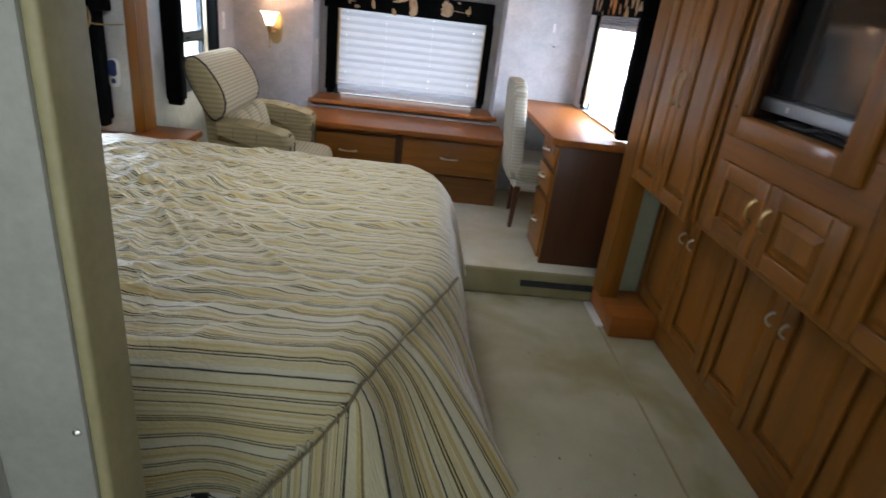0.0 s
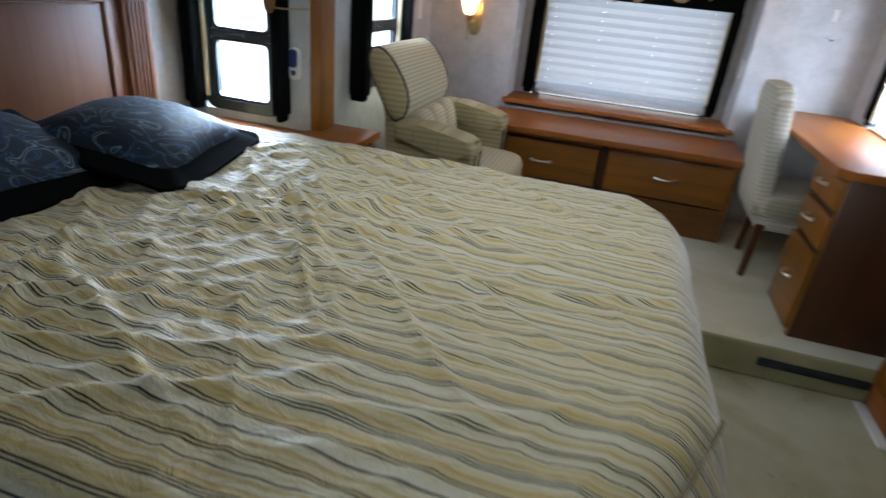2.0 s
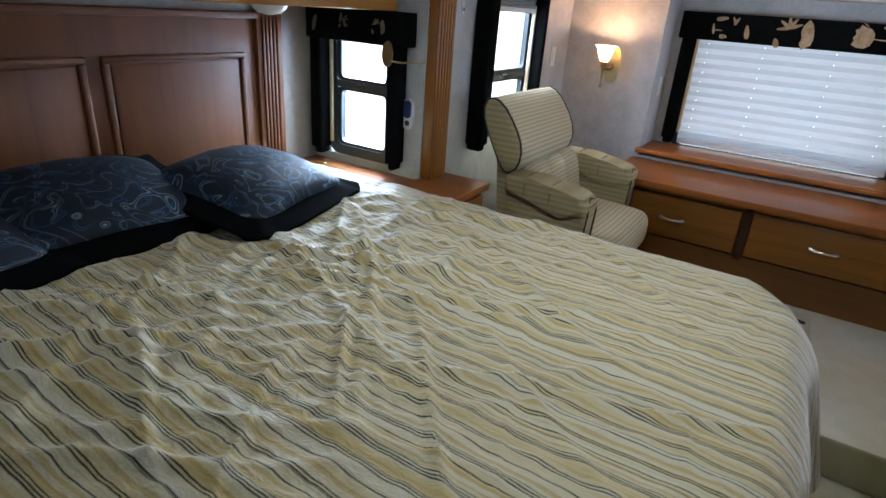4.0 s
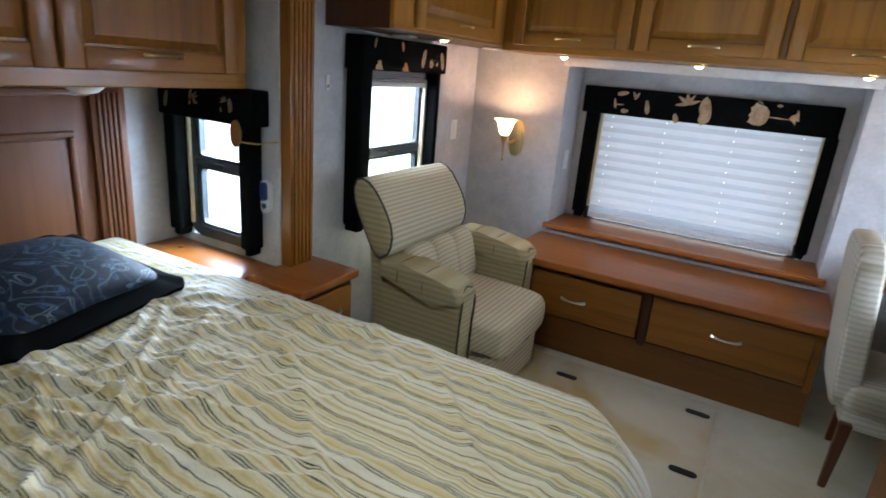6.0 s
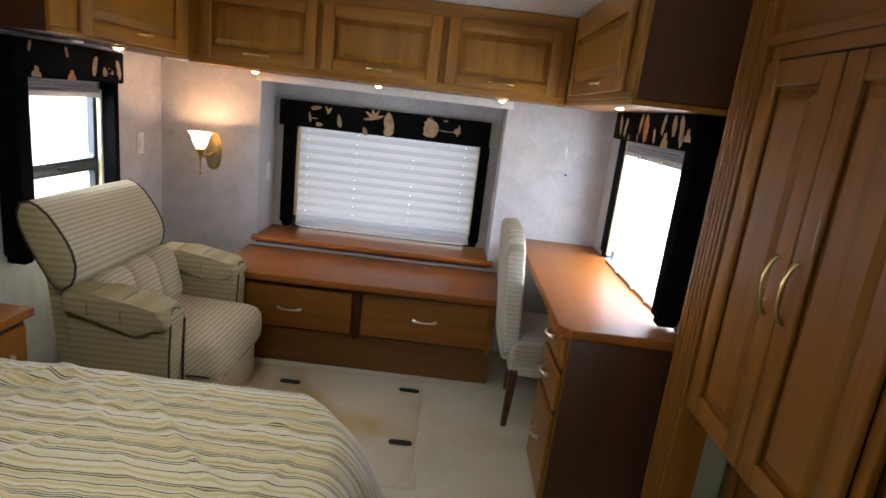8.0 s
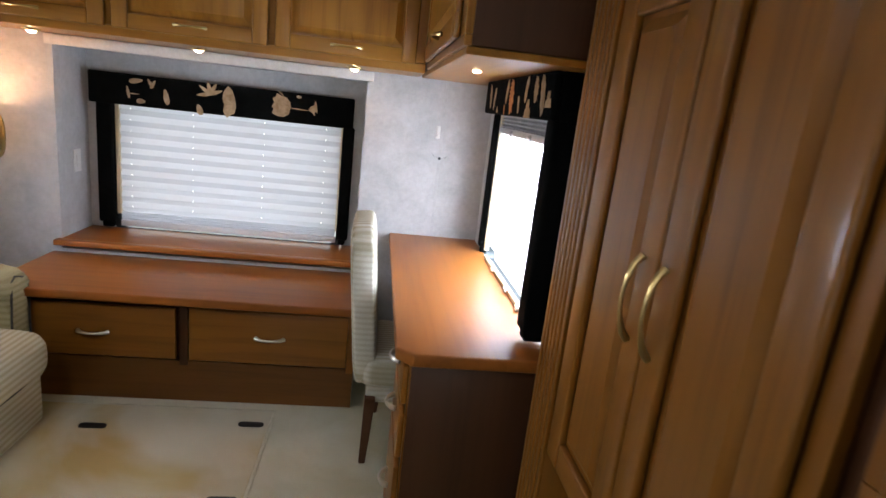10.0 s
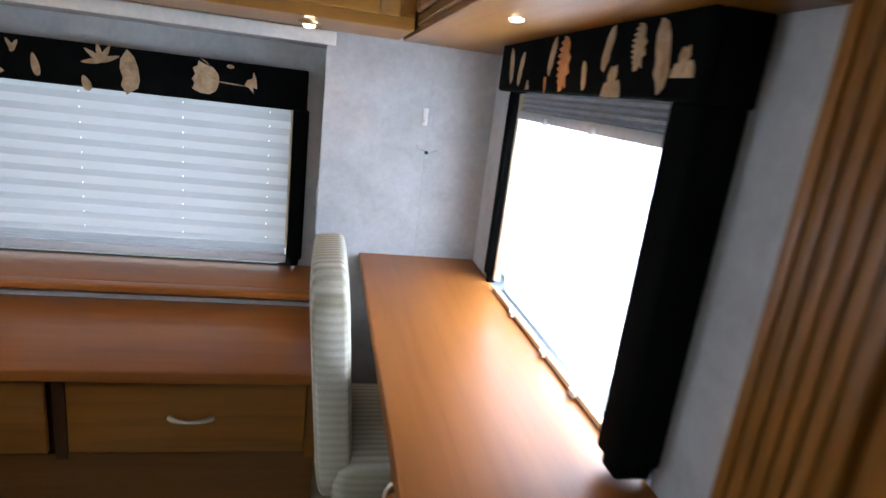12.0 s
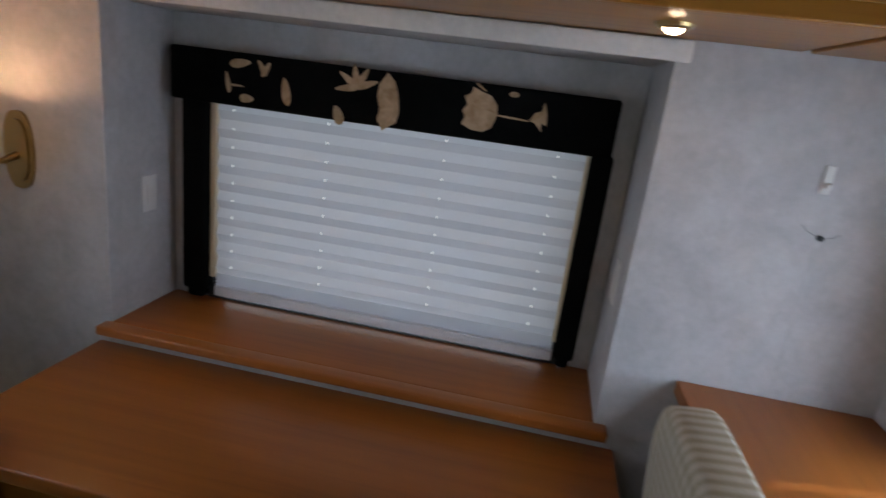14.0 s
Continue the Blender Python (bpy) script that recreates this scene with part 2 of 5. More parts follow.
black_cloth.node_tree.nodes["Principled BSDF"].inputs["Specular IOR Level"].default_value = 0.04
flower_cloth = mottled("beige_flower_print", (0.56, 0.40, 0.25), (0.31, 0.19, 0.09), 24.0, 0.9)
dim_cloth = mottled("dark_flower_print", (0.20, 0.15, 0.09), (0.08, 0.06, 0.04), 30.0, 0.9)
rust_cloth = mottled("rust_flower_print", (0.62, 0.27, 0.10), (0.40, 0.15, 0.05), 38.0, 0.9)


def sham_material():
    m = material("blue_scroll_sham_cloth", (0.02, 0.03, 0.05), 0.62, spec=0.3)
    k = Nodes(m)
    v = k.coords()
    def curls(scale, turns, seed):
        f = k.noise(k.coords((1.0, 1.0, 1.0 + seed)), scale, 1.0, 0.4, 0.9)
        a = k.add("Math")
        a.operation = "MULTIPLY"
        a.inputs[1].default_value = turns
        k.link(f, a.inputs[0])
        s = k.add("Math")
        s.operation = "SINE"
        k.link(a.outputs[0], s.inputs[0])
        return k.ramp(s.outputs[0], [(0.0, (0, 0, 0)), (0.80, (0, 0, 0)), (0.90, (1, 1, 1)), (0.97, (0.2, 0.2, 0.2)), (1.0, (0, 0, 0))])
    def broken(lines, scale):
        gaps = k.ramp(k.noise(k.coords((1.0, 1.6, 1.0)), scale, 2.0, 0.5), [(0.30, (0.05, 0.05, 0.05)), (0.46, (1, 1, 1))])
        return k.mix(1.0, lines, gaps, "MULTIPLY")
    # Scroll print, its lines lightened to put some cloth sheen into the colour.
    c = k.mix(broken(curls(8.0, 38.0, 0.0), 11.0), (0.004, 0.010, 0.020), (0.15, 0.21, 0.23))
    c = k.mix(broken(curls(6.5, 34.0, 0.5), 8.0), c, (0.022, 0.065, 0.15))
    k.colour(c)
    k.bump(k.noise(v, 14.0, 3), 0.3, 0.01)
    return m


sham_cloth = sham_material()


def print_cloth():
    """Black cloth with a white animal print."""
    m = material("animal_print_cloth", (0.01, 0.01, 0.01), 0.85)
    k = Nodes(m)
    n = k.noise(k.coords((14, 14, 26), shift=False), 1.0, 2, 0.5, 1.5)
    k.colour(k.ramp(n, [(0.0, (0.012, 0.012, 0.012)), (0.49, (0.62, 0.60, 0.54)), (1.0, (0.62, 0.60, 0.54))], constant=True))
    return m


animal_print = print_cloth()
brass = material("antique_brass", (0.42, 0.30, 0.13), 0.30, 1.0)
nickel = material("brushed_nickel", (0.66, 0.62, 0.54), 0.3, 1.0)
black_metal = material("black_window_frame", (0.018, 0.026, 0.030), 0.35)
black_plastic = material("black_plastic", (0.012, 0.012, 0.013), 0.45)
white_plastic = material("white_plastic", (0.70, 0.69, 0.66), 0.4)
navy_plastic = material("navy_plastic", (0.02, 0.035, 0.12), 0.3)
silver_plastic = material("silver_plastic", (0.34, 0.36, 0.38), 0.35, 0.4)
screen_glass = material("dark_screen", (0.022, 0.024, 0.024), 0.07, coat=0.3)
cream_rail = material("cream_track", (0.66, 0.56, 0.38), 0.5)
recess_dirt_black = material("recess_shade_and_dirt", (0.012, 0.008, 0.005), 0.9)


def translucent(name, colour, through_part, glow=None):
    m = bpy.data.materials.new(name)
    m.use_nodes = True
    t = m.node_tree
    t.nodes.remove(t.nodes["Principled BSDF"])
    d, tr, mx = t.nodes.new("ShaderNodeBsdfDiffuse"), t.nodes.new("ShaderNodeBsdfTranslucent"), t.nodes.new("ShaderNodeMixShader")
    for n in (d, tr):
        n.inputs[0].default_value = (*colour, 1)
    mx.inputs[0].default_value = through_part
    t.links.new(d.outputs[0], mx.inputs[1])
    t.links.new(tr.outputs[0], mx.inputs[2])
    last = mx.outputs[0]
    if glow:
        e, a = t.nodes.new("ShaderNodeEmission"), t.nodes.new("ShaderNodeAddShader")
        e.inputs[0].default_value, e.inputs[1].default_value = (*glow[0], 1), glow[1]
        t.links.new(last, a.inputs[0])
        t.links.new(e.outputs[0], a.inputs[1])
        last = a.outputs[0]
    t.links.new(last, t.nodes["Material Output"].inputs[0])
    return m


shade_cloth = translucent("pleated_shade_cloth", (0.60, 0.62, 0.67), 0.33)


def sheer_material():
    """Thin cloth that scatters most of the daylight and lets a little straight through."""
    m = translucent("sheer_shade_cloth", (0.86, 0.88, 0.92), 0.72)
    t = m.node_tree
    clear, mx = t.nodes.new("ShaderNodeBsdfTransparent"), t.nodes.new("ShaderNodeMixShader")
    out = t.nodes["Material Output"].inputs[0]
    last = out.links[0].from_socket
    mx.inputs[0].default_value = 0.04
    t.links.new(last, mx.inputs[1])
    t.links.new(clear.outputs[0], mx.inputs[2])
    t.links.new(mx.outputs[0], out)
    return m


sheer_cloth = sheer_material()
folded_shade = mottled("folded_shade_cloth", (0.50, 0.50, 0.52), (0.58, 0.58, 0.60), 20.0, 0.9)
shade_rail = translucent("white_shade_rail", (0.80, 0.81, 0.84), 0.18)
lamp_glass = translucent("frosted_lamp_glass", (0.9, 0.82, 0.7), 0.5, ((1.0, 0.66, 0.36), 3.0))
puck_glow = translucent("lit_puck_lens", (0.9, 0.85, 0.75), 0.3, ((1.0, 0.74, 0.45), 55.0))


def glass_material():
    m = bpy.data.materials.new("window_glass")
    m.use_nodes = True
    t = m.node_tree
    t.nodes.remove(t.nodes["Principled BSDF"])
    a, g, mx = (t.nodes.new("ShaderNode" + n) for n in ("BsdfTransparent", "BsdfGlossy", "MixShader"))
    g.inputs["Roughness"].default_value = 0.02
    mx.inputs[0].default_value = 0.04
    t.links.new(a.outputs[0], mx.inputs[1])
    t.links.new(g.outputs[0], mx.inputs[2])
    t.links.new(mx.outputs[0], t.nodes["Material Output"].inputs[0])
    return m


glass = glass_material()


def glowing(name, colour, strength):
    m = bpy.data.materials.new(name)
    m.use_nodes = True
    t = m.node_tree
    t.nodes.remove(t.nodes["Principled BSDF"])
    e = t.nodes.new("ShaderNodeEmission")
    n = t.nodes.new("ShaderNodeTexNoise")
    n.inputs["Scale"].default_value = 0.8
    r = t.nodes.new("ShaderNodeValToRGB")
    r.color_ramp.elements[0].color = (*[c * 0.75 for c in colour], 1)
    r.color_ramp.elements[1].color = (*colour, 1)
    e.inputs[1].default_value = strength
    t.links.new(n.outputs["Fac"], r.inputs[0])
    t.links.new(r.outputs[0], e.inputs[0])
    t.links.new(e.outputs[0], t.nodes["Material Output"].inputs[0])
    return m


daylight_haze = glowing("bright_distance", (0.92, 1.0, 0.95), 4.0)
gravel = mottled("pale_ground", (0.70, 0.70, 0.68), (0.76, 0.76, 0.74), 2.0, 0.95)


# ---------------------------------------------------------------- mesh helpers
def finish(name, bm, mats, smooth=False):
    bmesh.ops.recalc_face_normals(bm, faces=bm.faces)
    me = bpy.data.meshes.new(name)
    bm.to_mesh(me)
    bm.free()
    for m in mats if isinstance(mats, (list, tuple)) else [mats]:
        me.materials.append(m)
    if smooth:
        me.polygons.foreach_set("use_smooth", [True] * len(me.polygons))
        me.set_sharp_from_angle(angle=radians(38))
    return me


def thing(name, label, category, base, group="", kind=""):
    """An empty at a thing's base, which its parts hang from."""
    ob = new(name)
    ob.location = base
    ob.empty_display_size = 0.1
    return tagged(ob, label, category, group, kind)


def part(name, bm, mats, parent, label="", smooth=True):
    ob = new(name, finish(name, bm, mats, smooth))
    if parent:
        ob.parent = parent
        if parent.type == "EMPTY":
            ob.matrix_parent_inverse = Matrix.Translation(parent.location).inverted()
    if label:
        ob["label"] = label
    return ob


def solid(name, bm, mats, label, category, group="", kind="", smooth=True):
    return tagged(new(name, finish(name, bm, mats, smooth)), label, category, group, kind)


def box(bm, x0, x1, y0, y1, z0, z1, bev=0.003, seg=2, mat=0):
    lo, hi = [min(a) for a in ((x0, x1), (y0, y1), (z0, z1))], [max(a) for a in ((x0, x1), (y0, y1), (z0, z1))]
    vs = [bm.verts.new((x, y, z)) for x in (lo[0], hi[0]) for y in (lo[1], hi[1]) for z in (lo[2], hi[2])]
    fs = [bm.faces.new([vs[i] for i in q]) for q in ((0, 1, 3, 2), (4, 6, 7, 5), (0, 4, 5, 1), (2, 3, 7, 6), (0, 2, 6, 4), (1, 5, 7, 3))]
    for f in fs:
        f.material_index = mat
    if bev > 0:
        es = list({e for f in fs for e in f.edges})
        r = bmesh.ops.bevel(bm, geom=es, offset=min(bev, 0.49 * min(h - l for l, h in zip(lo, hi))), segments=seg, affect="EDGES", profile=0.5)
        for f in r["faces"]:
            f.material_index = mat
    return bm


def boxes(*rows, bev=0.003, seg=2):
    bm = bmesh.new()
    for r in rows:
        box(bm, *r[:6], bev=bev, seg=seg, mat=r[6] if len(r) > 6 else 0)
    return bm


def place_of(face, plane):
    """From (along, up, out) on an upright face to the world. face: the way the face looks."""
    return {"-x": lambda u, v, w: (plane - w, u, v), "+x": lambda u, v, w: (plane + w, u, v),
            "-y": lambda u, v, w: (u, plane - w, v), "+y": lambda u, v, w: (u, plane + w, v)}[face]


def fbox(bm, at, u0, u1, v0, v1, w0, w1, bev=0.003, seg=2, mat=0):
    a, b = at(u0, v0, w0), at(u1, v1, w1)
    return box(bm, a[0], b[0], a[1], b[1], a[2], b[2], bev, seg, mat)


def tube(bm, pts, radii, seg=8, cap=True, flat=1.0, mat=0):
    pts = [Vector(p) for p in pts]
    radii = radii if isinstance(radii, (list, tuple)) else [radii] * len(pts)
    rings, side = [], None
    for i, p in enumerate(pts):
        d = (pts[min(i + 1, len(pts) - 1)] - pts[max(i - 1, 0)]).normalized()
        if side is None:
            side = d.orthogonal().normalized()
        side = (side - d * side.dot(d)).normalized()
        up = d.cross(side)
        rings.append([bm.verts.new(p + radii[i] * (math.cos(2 * math.pi * k / seg) * side + flat * math.sin(2 * math.pi * k / seg) * up)) for k in range(seg)])
    for a, b in zip(rings, rings[1:]):
        for k in range(seg):
            bm.faces.new((a[k], a[(k + 1) % seg], b[(k + 1) % seg], b[k])).material_index = mat
    if cap:
        bm.faces.new(rings[0]).material_index = mat
        bm.faces.new(rings[-1]).material_index = mat
    return bm


def lathe(bm, centre, profile, seg=20, axis=(0, 0, 1)):
    """A turned shape: profile of (radius, height) about an axis through centre."""
    q = Vector((0, 0, 1)).rotation_difference(Vector(axis))
    rings = []
    for r, h in profile:
        rings.append([bm.verts.new(Vector(centre) + q @ Vector((r * math.cos(2 * math.pi * k / seg), r * math.sin(2 * math.pi * k / seg), h))) for k in range(seg)])
    for a, b in zip(rings, rings[1:]):
        for k in range(seg):
            bm.faces.new((a[k], a[(k + 1) % seg], b[(k + 1) % seg], b[k]))
    for ring, (r, h) in ((rings[0], profile[0]), (rings[-1], profile[-1])):
        if r > 1e-5:
            bm.faces.new(ring)
    return bm


def cushion(bm, centre, size, e1=0.45, e2=0.35, nu=28, nv=18, turn=None, bulge=None):
    """A stuffed block: a superellipsoid with soft edges."""
    def p(c, e):
        return math.copysign(abs(c) ** e, c)
    rows = []
    for j in range(nv + 1):
        a = -math.pi / 2 + math.pi * j / nv
        rows.append([])
        for i in range(nu):
            b = 2 * math.pi * i / nu
            q = Vector((p(math.cos(a), e1) * p(math.cos(b), e2), p(math.cos(a), e1) * p(math.sin(b), e2), p(math.sin(a), e1)))
            if bulge:
                q = bulge(q)
            q = Vector((q.x * size[0] / 2, q.y * size[1] / 2, q.z * size[2] / 2))
            if turn:
                q = turn @ q
            rows[-1].append(bm.verts.new(Vector(centre) + q))
    for a, b in zip(rows, rows[1:]):
        for i in range(nu):
            bm.faces.new((a[i], a[(i + 1) % nu], b[(i + 1) % nu], b[i]))
    bmesh.ops.remove_doubles(bm, verts=bm.verts[:], dist=1e-5)
    return bm


def prism(bm, outline, at, w0, w1, mat=0):
    """An outline of (along, up) points, given thickness."""
    a = [bm.verts.new(at(u, v, w0)) for u, v in outline]
    b = [bm.verts.new(at(u, v, w1)) for u, v in outline]
    n = len(a)
    bm.faces.new(a).material_index = mat
    bm.faces.new(b).material_index = mat
    for i in range(n):
        bm.faces.new((a[i], a[(i + 1) % n], b[(i + 1) % n], b[i])).material_index = mat
    return bm


def pull(bm, at, centre, length, upright, out=0.028, thick=0.0065, flare=1.5):
    """A bow-shaped handle with widened ends."""
    n, pts, rad = 12, [], []
    for i in range(n + 1):
        t = i / n
        s = (t - 0.5) * length
        w = out * math.sin(math.pi * t) ** 0.6
        pts.append(at(*((centre[0], centre[1] + s) if upright else (centre[0] + s, centre[1])), w + 0.002))
        rad.append(thick * (0.75 + flare * 0.5 * abs(2 * t - 1) ** 1.5))
    tube(bm, pts, rad, 8)
    return bm


GRAIN = {"x": wood_x, "y": wood_y}


def cabinet_door(parent, face, plane, u0, u1, v0, v1, handle=None, frame_w=0.06, thick=0.02, name="door", mats=None):
    """A frame-and-raised-panel door; handle: (along, up, length, upright, material)."""
    at = place_of(face, plane)
    along = GRAIN["y" if face[1] == "x" else "x"]
    up_mat, al_mat = mats or (wood_z, along)
    bm = bmesh.new()
    iu0, iu1, iv0, iv1 = u0 + frame_w - 0.003, u1 - frame_w + 0.003, v0 + frame_w - 0.003, v1 - frame_w + 0.003
    sl = min(0.032, 0.3 * min(iu1 - iu0, iv1 - iv0))
    rings = []
    for ins, w in ((0, 0.002), (0.012, 0.003), (sl + 0.002, 0.015), (sl + 0.006, 0.0175)):
        rings.append([bm.verts.new(at(u, v, w)) for u, v in ((iu0 + ins, iv0 + ins), (iu1 - ins, iv0 + ins), (iu1 - ins, iv1 - ins), (iu0 + ins, iv1 - ins))])
    for a, b in zip(rings, rings[1:]):
        for i in range(4):
            bm.faces.new((a[i], a[(i + 1) % 4], b[(i + 1) % 4], b[i]))
    bm.faces.new(rings[-1])
    bm.faces.new(rings[0])
    d = part(name, bm, up_mat, parent, smooth=False)
    for a, b in ((u0, u0 + frame_w), (u1 - frame_w, u1)):
        part("stile", fbox(bmesh.new(), at, a, b, v0, v1, 0.002, thick, 0.006, 3), up_mat, d)
    for a, b in ((v0, v0 + frame_w), (v1 - frame_w, v1)):
        part("rail", fbox(bmesh.new(), at, u0 + frame_w + 0.0004, u1 - frame_w - 0.0004, a, b, 0.002, thick - 0.001, 0.005, 3), al_mat, d)
    if handle:
        hu, hv, hl, upright, hm = handle
        bm = bmesh.new()
        pull(bm, lambda u, v, w: at(u, v, w + thick), (hu, hv), hl, upright, 0.024, 0.0048)
        part("handle", bm, hm, d, "bow-shaped metal handle")
    return d


def drawer_front(parent, face, plane, u0, u1, v0, v1, handle, name="drawer"):
    at = place_of(face, plane)
    bm = bmesh.new()
    fbox(bm, at, u0, u1, v0, v1, 0.002, 0.02, 0.006, 3)
    d = part(name, bm, GRAIN["y" if face[1] == "x" else "x"], parent)
    bm = bmesh.new()
    pull(bm, lambda u, v, w: at(u, v, w + 0.02), handle[:2], handle[2], False)
    part("handle", bm, nickel, d, "bow-shaped nickel handle")
    return d


def carcass(parent, mats, *rows, bev=0.003):
    """A cabinet's box and the pieces of its face frame, each a part."""
    for i, r in enumerate(rows):
        part("carcass" if i == 0 else "frame_piece", boxes(r[:6], bev=bev), mats[r[6] if len(r) > 6 else 0], parent, smooth=False)


# ---------------------------------------------------------------- the large structure
XL, XR, YB, CEIL, PLAT = -0.55, 2.12, 5.06, 2.16, 0.172


def structure(name, bm, mats, label, category, smooth=False):
    return solid(name, bm, mats, label, category, kind="structure", smooth=smooth)


structure("ground", boxes((-60, 60, -60, 60, -1.2, -1.0), bev=0), gravel, "pale ground outside the vehicle", "ground")
bm = bmesh.new()
ring = [(math.cos(a), math.sin(a)) for a in (2 * math.pi * i / 48 for i in range(48))]
lo, hi = [bm.verts.new((0.8 + 4.3 * x, 2.3 + 4.3 * y, -1.0)) for x, y in ring], [bm.verts.new((0.8 + 9 * x, 2.3 + 9 * y, 3.5)) for x, y in ring]
for i in range(48):
    bm.faces.new((lo[i], lo[(i + 1) % 48], hi[(i + 1) % 48], hi[i]))
structure("backdrop", bm, daylight_haze, "bright hazy distance outside the windows", "backdrop")

structure("floor", boxes((-1.3, 2.75, -0.9, 5.45, -0.06, 0.0), bev=0), carpet_lower, "beige carpet on the lower floor, toned darker for dirt and shade", "floor")
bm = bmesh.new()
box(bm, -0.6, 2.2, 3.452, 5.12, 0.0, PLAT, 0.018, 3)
# front faces take the shade-darkened riser colour
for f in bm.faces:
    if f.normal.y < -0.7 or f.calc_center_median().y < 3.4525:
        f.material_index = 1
structure("platform", bm, [carpet, carpet_riser_shaded], "carpeted raised platform with a single step", "platform", True)
# The seam's shadowed groove is laid as a raised strip of olive colour.
structure("carpet_seam", boxes((2.000, 2.012, 0.6, 3.42, -0.002, 0.004), bev=0.002), jamb_edge, "thin olive strip standing for the carpet seam's shadowed groove", "carpet seam")
structure("seam_end_cap", boxes((1.985, 2.035, 3.16, 3.44, 0.0, 0.018), bev=0.008), trim_white, "pale end of the carpet seam strip", "trim", True)
structure("ceiling", boxes((-1.3, 0.35, -0.9, 3.52, CEIL, CEIL + 0.08), (0.75, 2.8, -0.9, 3.52, CEIL, CEIL + 0.08), (0.35, 0.75, -0.9, 2.40, CEIL, CEIL + 0.08), (0.35, 0.75, 2.80, 3.52, CEIL, CEIL + 0.08), (-0.62, 2.2, 3.52, 5.45, CEIL, CEIL + 0.08), bev=0), ceiling_paint, "pale padded vinyl ceiling", "ceiling")
# invented vent that houses the bed's fill lamp
vent = thing("added_roof_vent", "added white roof vent frame around the bed's fill lamp", "roof vent", (0.55, 2.60, CEIL), kind="structure")
for r in ((0.32, 0.37, 2.37, 2.83), (0.73, 0.78, 2.37, 2.83), (0.37, 0.73, 2.37, 2.42), (0.37, 0.73, 2.78, 2.83)):
    part("trim_piece", boxes((*r, CEIL - 0.012, CEIL + 0.1), bev=0.004), trim_white, vent)
part("hatch_pane", boxes((0.35, 0.75, 2.40, 2.80, CEIL + 0.1, CEIL + 0.105), bev=0), white_plastic, vent, smooth=False)

NX0, NX1, NZ1, YW = 0.04, 1.485, 1.69, 5.37
bm = boxes((XL - 0.05, NX0, YB, YB + 0.06, 0, CEIL), (NX1, XR + 0.05, YB, YB + 0.06, 0, CEIL), (NX0, NX1, YB, YB + 0.06, NZ1, CEIL), (NX0, NX1, YB, YB + 0.06, 0, 0.715), bev=0)
structure("wall_rear", bm, wall_paper, "mottled grey-white rear wall with a window recess", "wall")
recess = thing("wall_recess", "mottled grey-white sides of the rear window recess", "wall", (0.76, 5.2, 0.6), kind="structure")
for r in ((NX0 - 0.04, NX0, YB + 0.06, YW, 0.6, 1.75), (NX1, NX1 + 0.04, YB + 0.06, YW, 0.6, 1.75), (NX0, NX1, YB + 0.06, YW, NZ1, 1.75), (NX0, NX1, YB + 0.06, YW, 0.6, 0.715)):
    part("panel", boxes(r, bev=0), wall_paper, recess, smooth=False)
bm = boxes((NX0 - 0.04, 0.16, YW, YW + 0.05, 0.6, 1.75), (1.40, NX1 + 0.04, YW, YW + 0.05, 0.6, 1.75), (0.16, 1.40, YW, YW + 0.05, 0.6, 0.735), (0.16, 1.40, YW, YW + 0.05, 1.50, 1.75), bev=0)
structure("wall_window", bm, wall_paper, "mottled wall round the rear window", "wall")
bm = boxes((XL - 0.05, XL, 3.46, 3.82, 0, CEIL), (XL - 0.05, XL, 4.52, YB, 0, CEIL), (XL - 0.05, XL, 3.82, 4.52, 0, 0.87), (XL - 0.05, XL, 3.82, 4.52, 1.62, CEIL), bev=0)
structure("wall_left", bm, wall_paper, "mottled grey-white side wall with a tall window", "wall")
bm = boxes((-1.26, -1.10, 3.40, 3.455, 0, CEIL), (-0.69, XL, 3.40, 3.455, 0, CEIL), (-1.10, -0.69, 3.40, 3.455, 0, 0.80), (-1.10, -0.69, 3.40, 3.455, 1.46, CEIL), bev=0)
structure("wall_nook", bm, wall_paper, "mottled grey-white end wall of the bed nook with a window", "wall")
structure("wall_headboard", boxes((-1.26, -1.20, 1.08, 3.40, 0, CEIL), bev=0), wall_paper, "mottled grey-white wall behind the bed head", "wall")
bm = boxes((XR, XR + 0.06, 3.45, 3.68, 0, CEIL), (XR, XR + 0.06, 4.80, YB, 0, CEIL), (XR, XR + 0.06, 3.68, 4.80, 0, 0.895), (XR, XR + 0.06, 3.68, 4.80, 1.66, CEIL), bev=0)
structure("wall_right", bm, wall_paper, "mottled grey-white side wall with a wide window", "wall")
structure("wall_cabinet_side", boxes((2.72, 2.78, -0.8, 3.51, 0, CEIL), bev=0), wall_paper, "plain wall behind the cabinets", "wall")
structure("wall_cabinet_end", boxes((2.18, 2.72, 3.455, 3.51, 0, CEIL), bev=0), wall_paper, "plain wall at the end of the cabinets", "wall")
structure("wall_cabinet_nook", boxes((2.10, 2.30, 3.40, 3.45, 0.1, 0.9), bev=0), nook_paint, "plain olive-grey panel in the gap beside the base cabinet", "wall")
structure("wall_front", boxes((-0.46, -0.2, -0.86, -0.8, 0, CEIL), (2.0, 2.75, -0.86, -0.8, 0, CEIL), (-0.2, 2.0, -0.86, -0.8, 0, 0.65), (-0.2, 2.0, -0.86, -0.8, 2.05, CEIL), bev=0), wall_paper, "plain front wall with a wide window opening", "wall")
structure("wall_hall", boxes((-0.46, -0.40, -0.8, 1.01, 0, CEIL), bev=0), wall_paper, "plain wall of the passage", "wall")
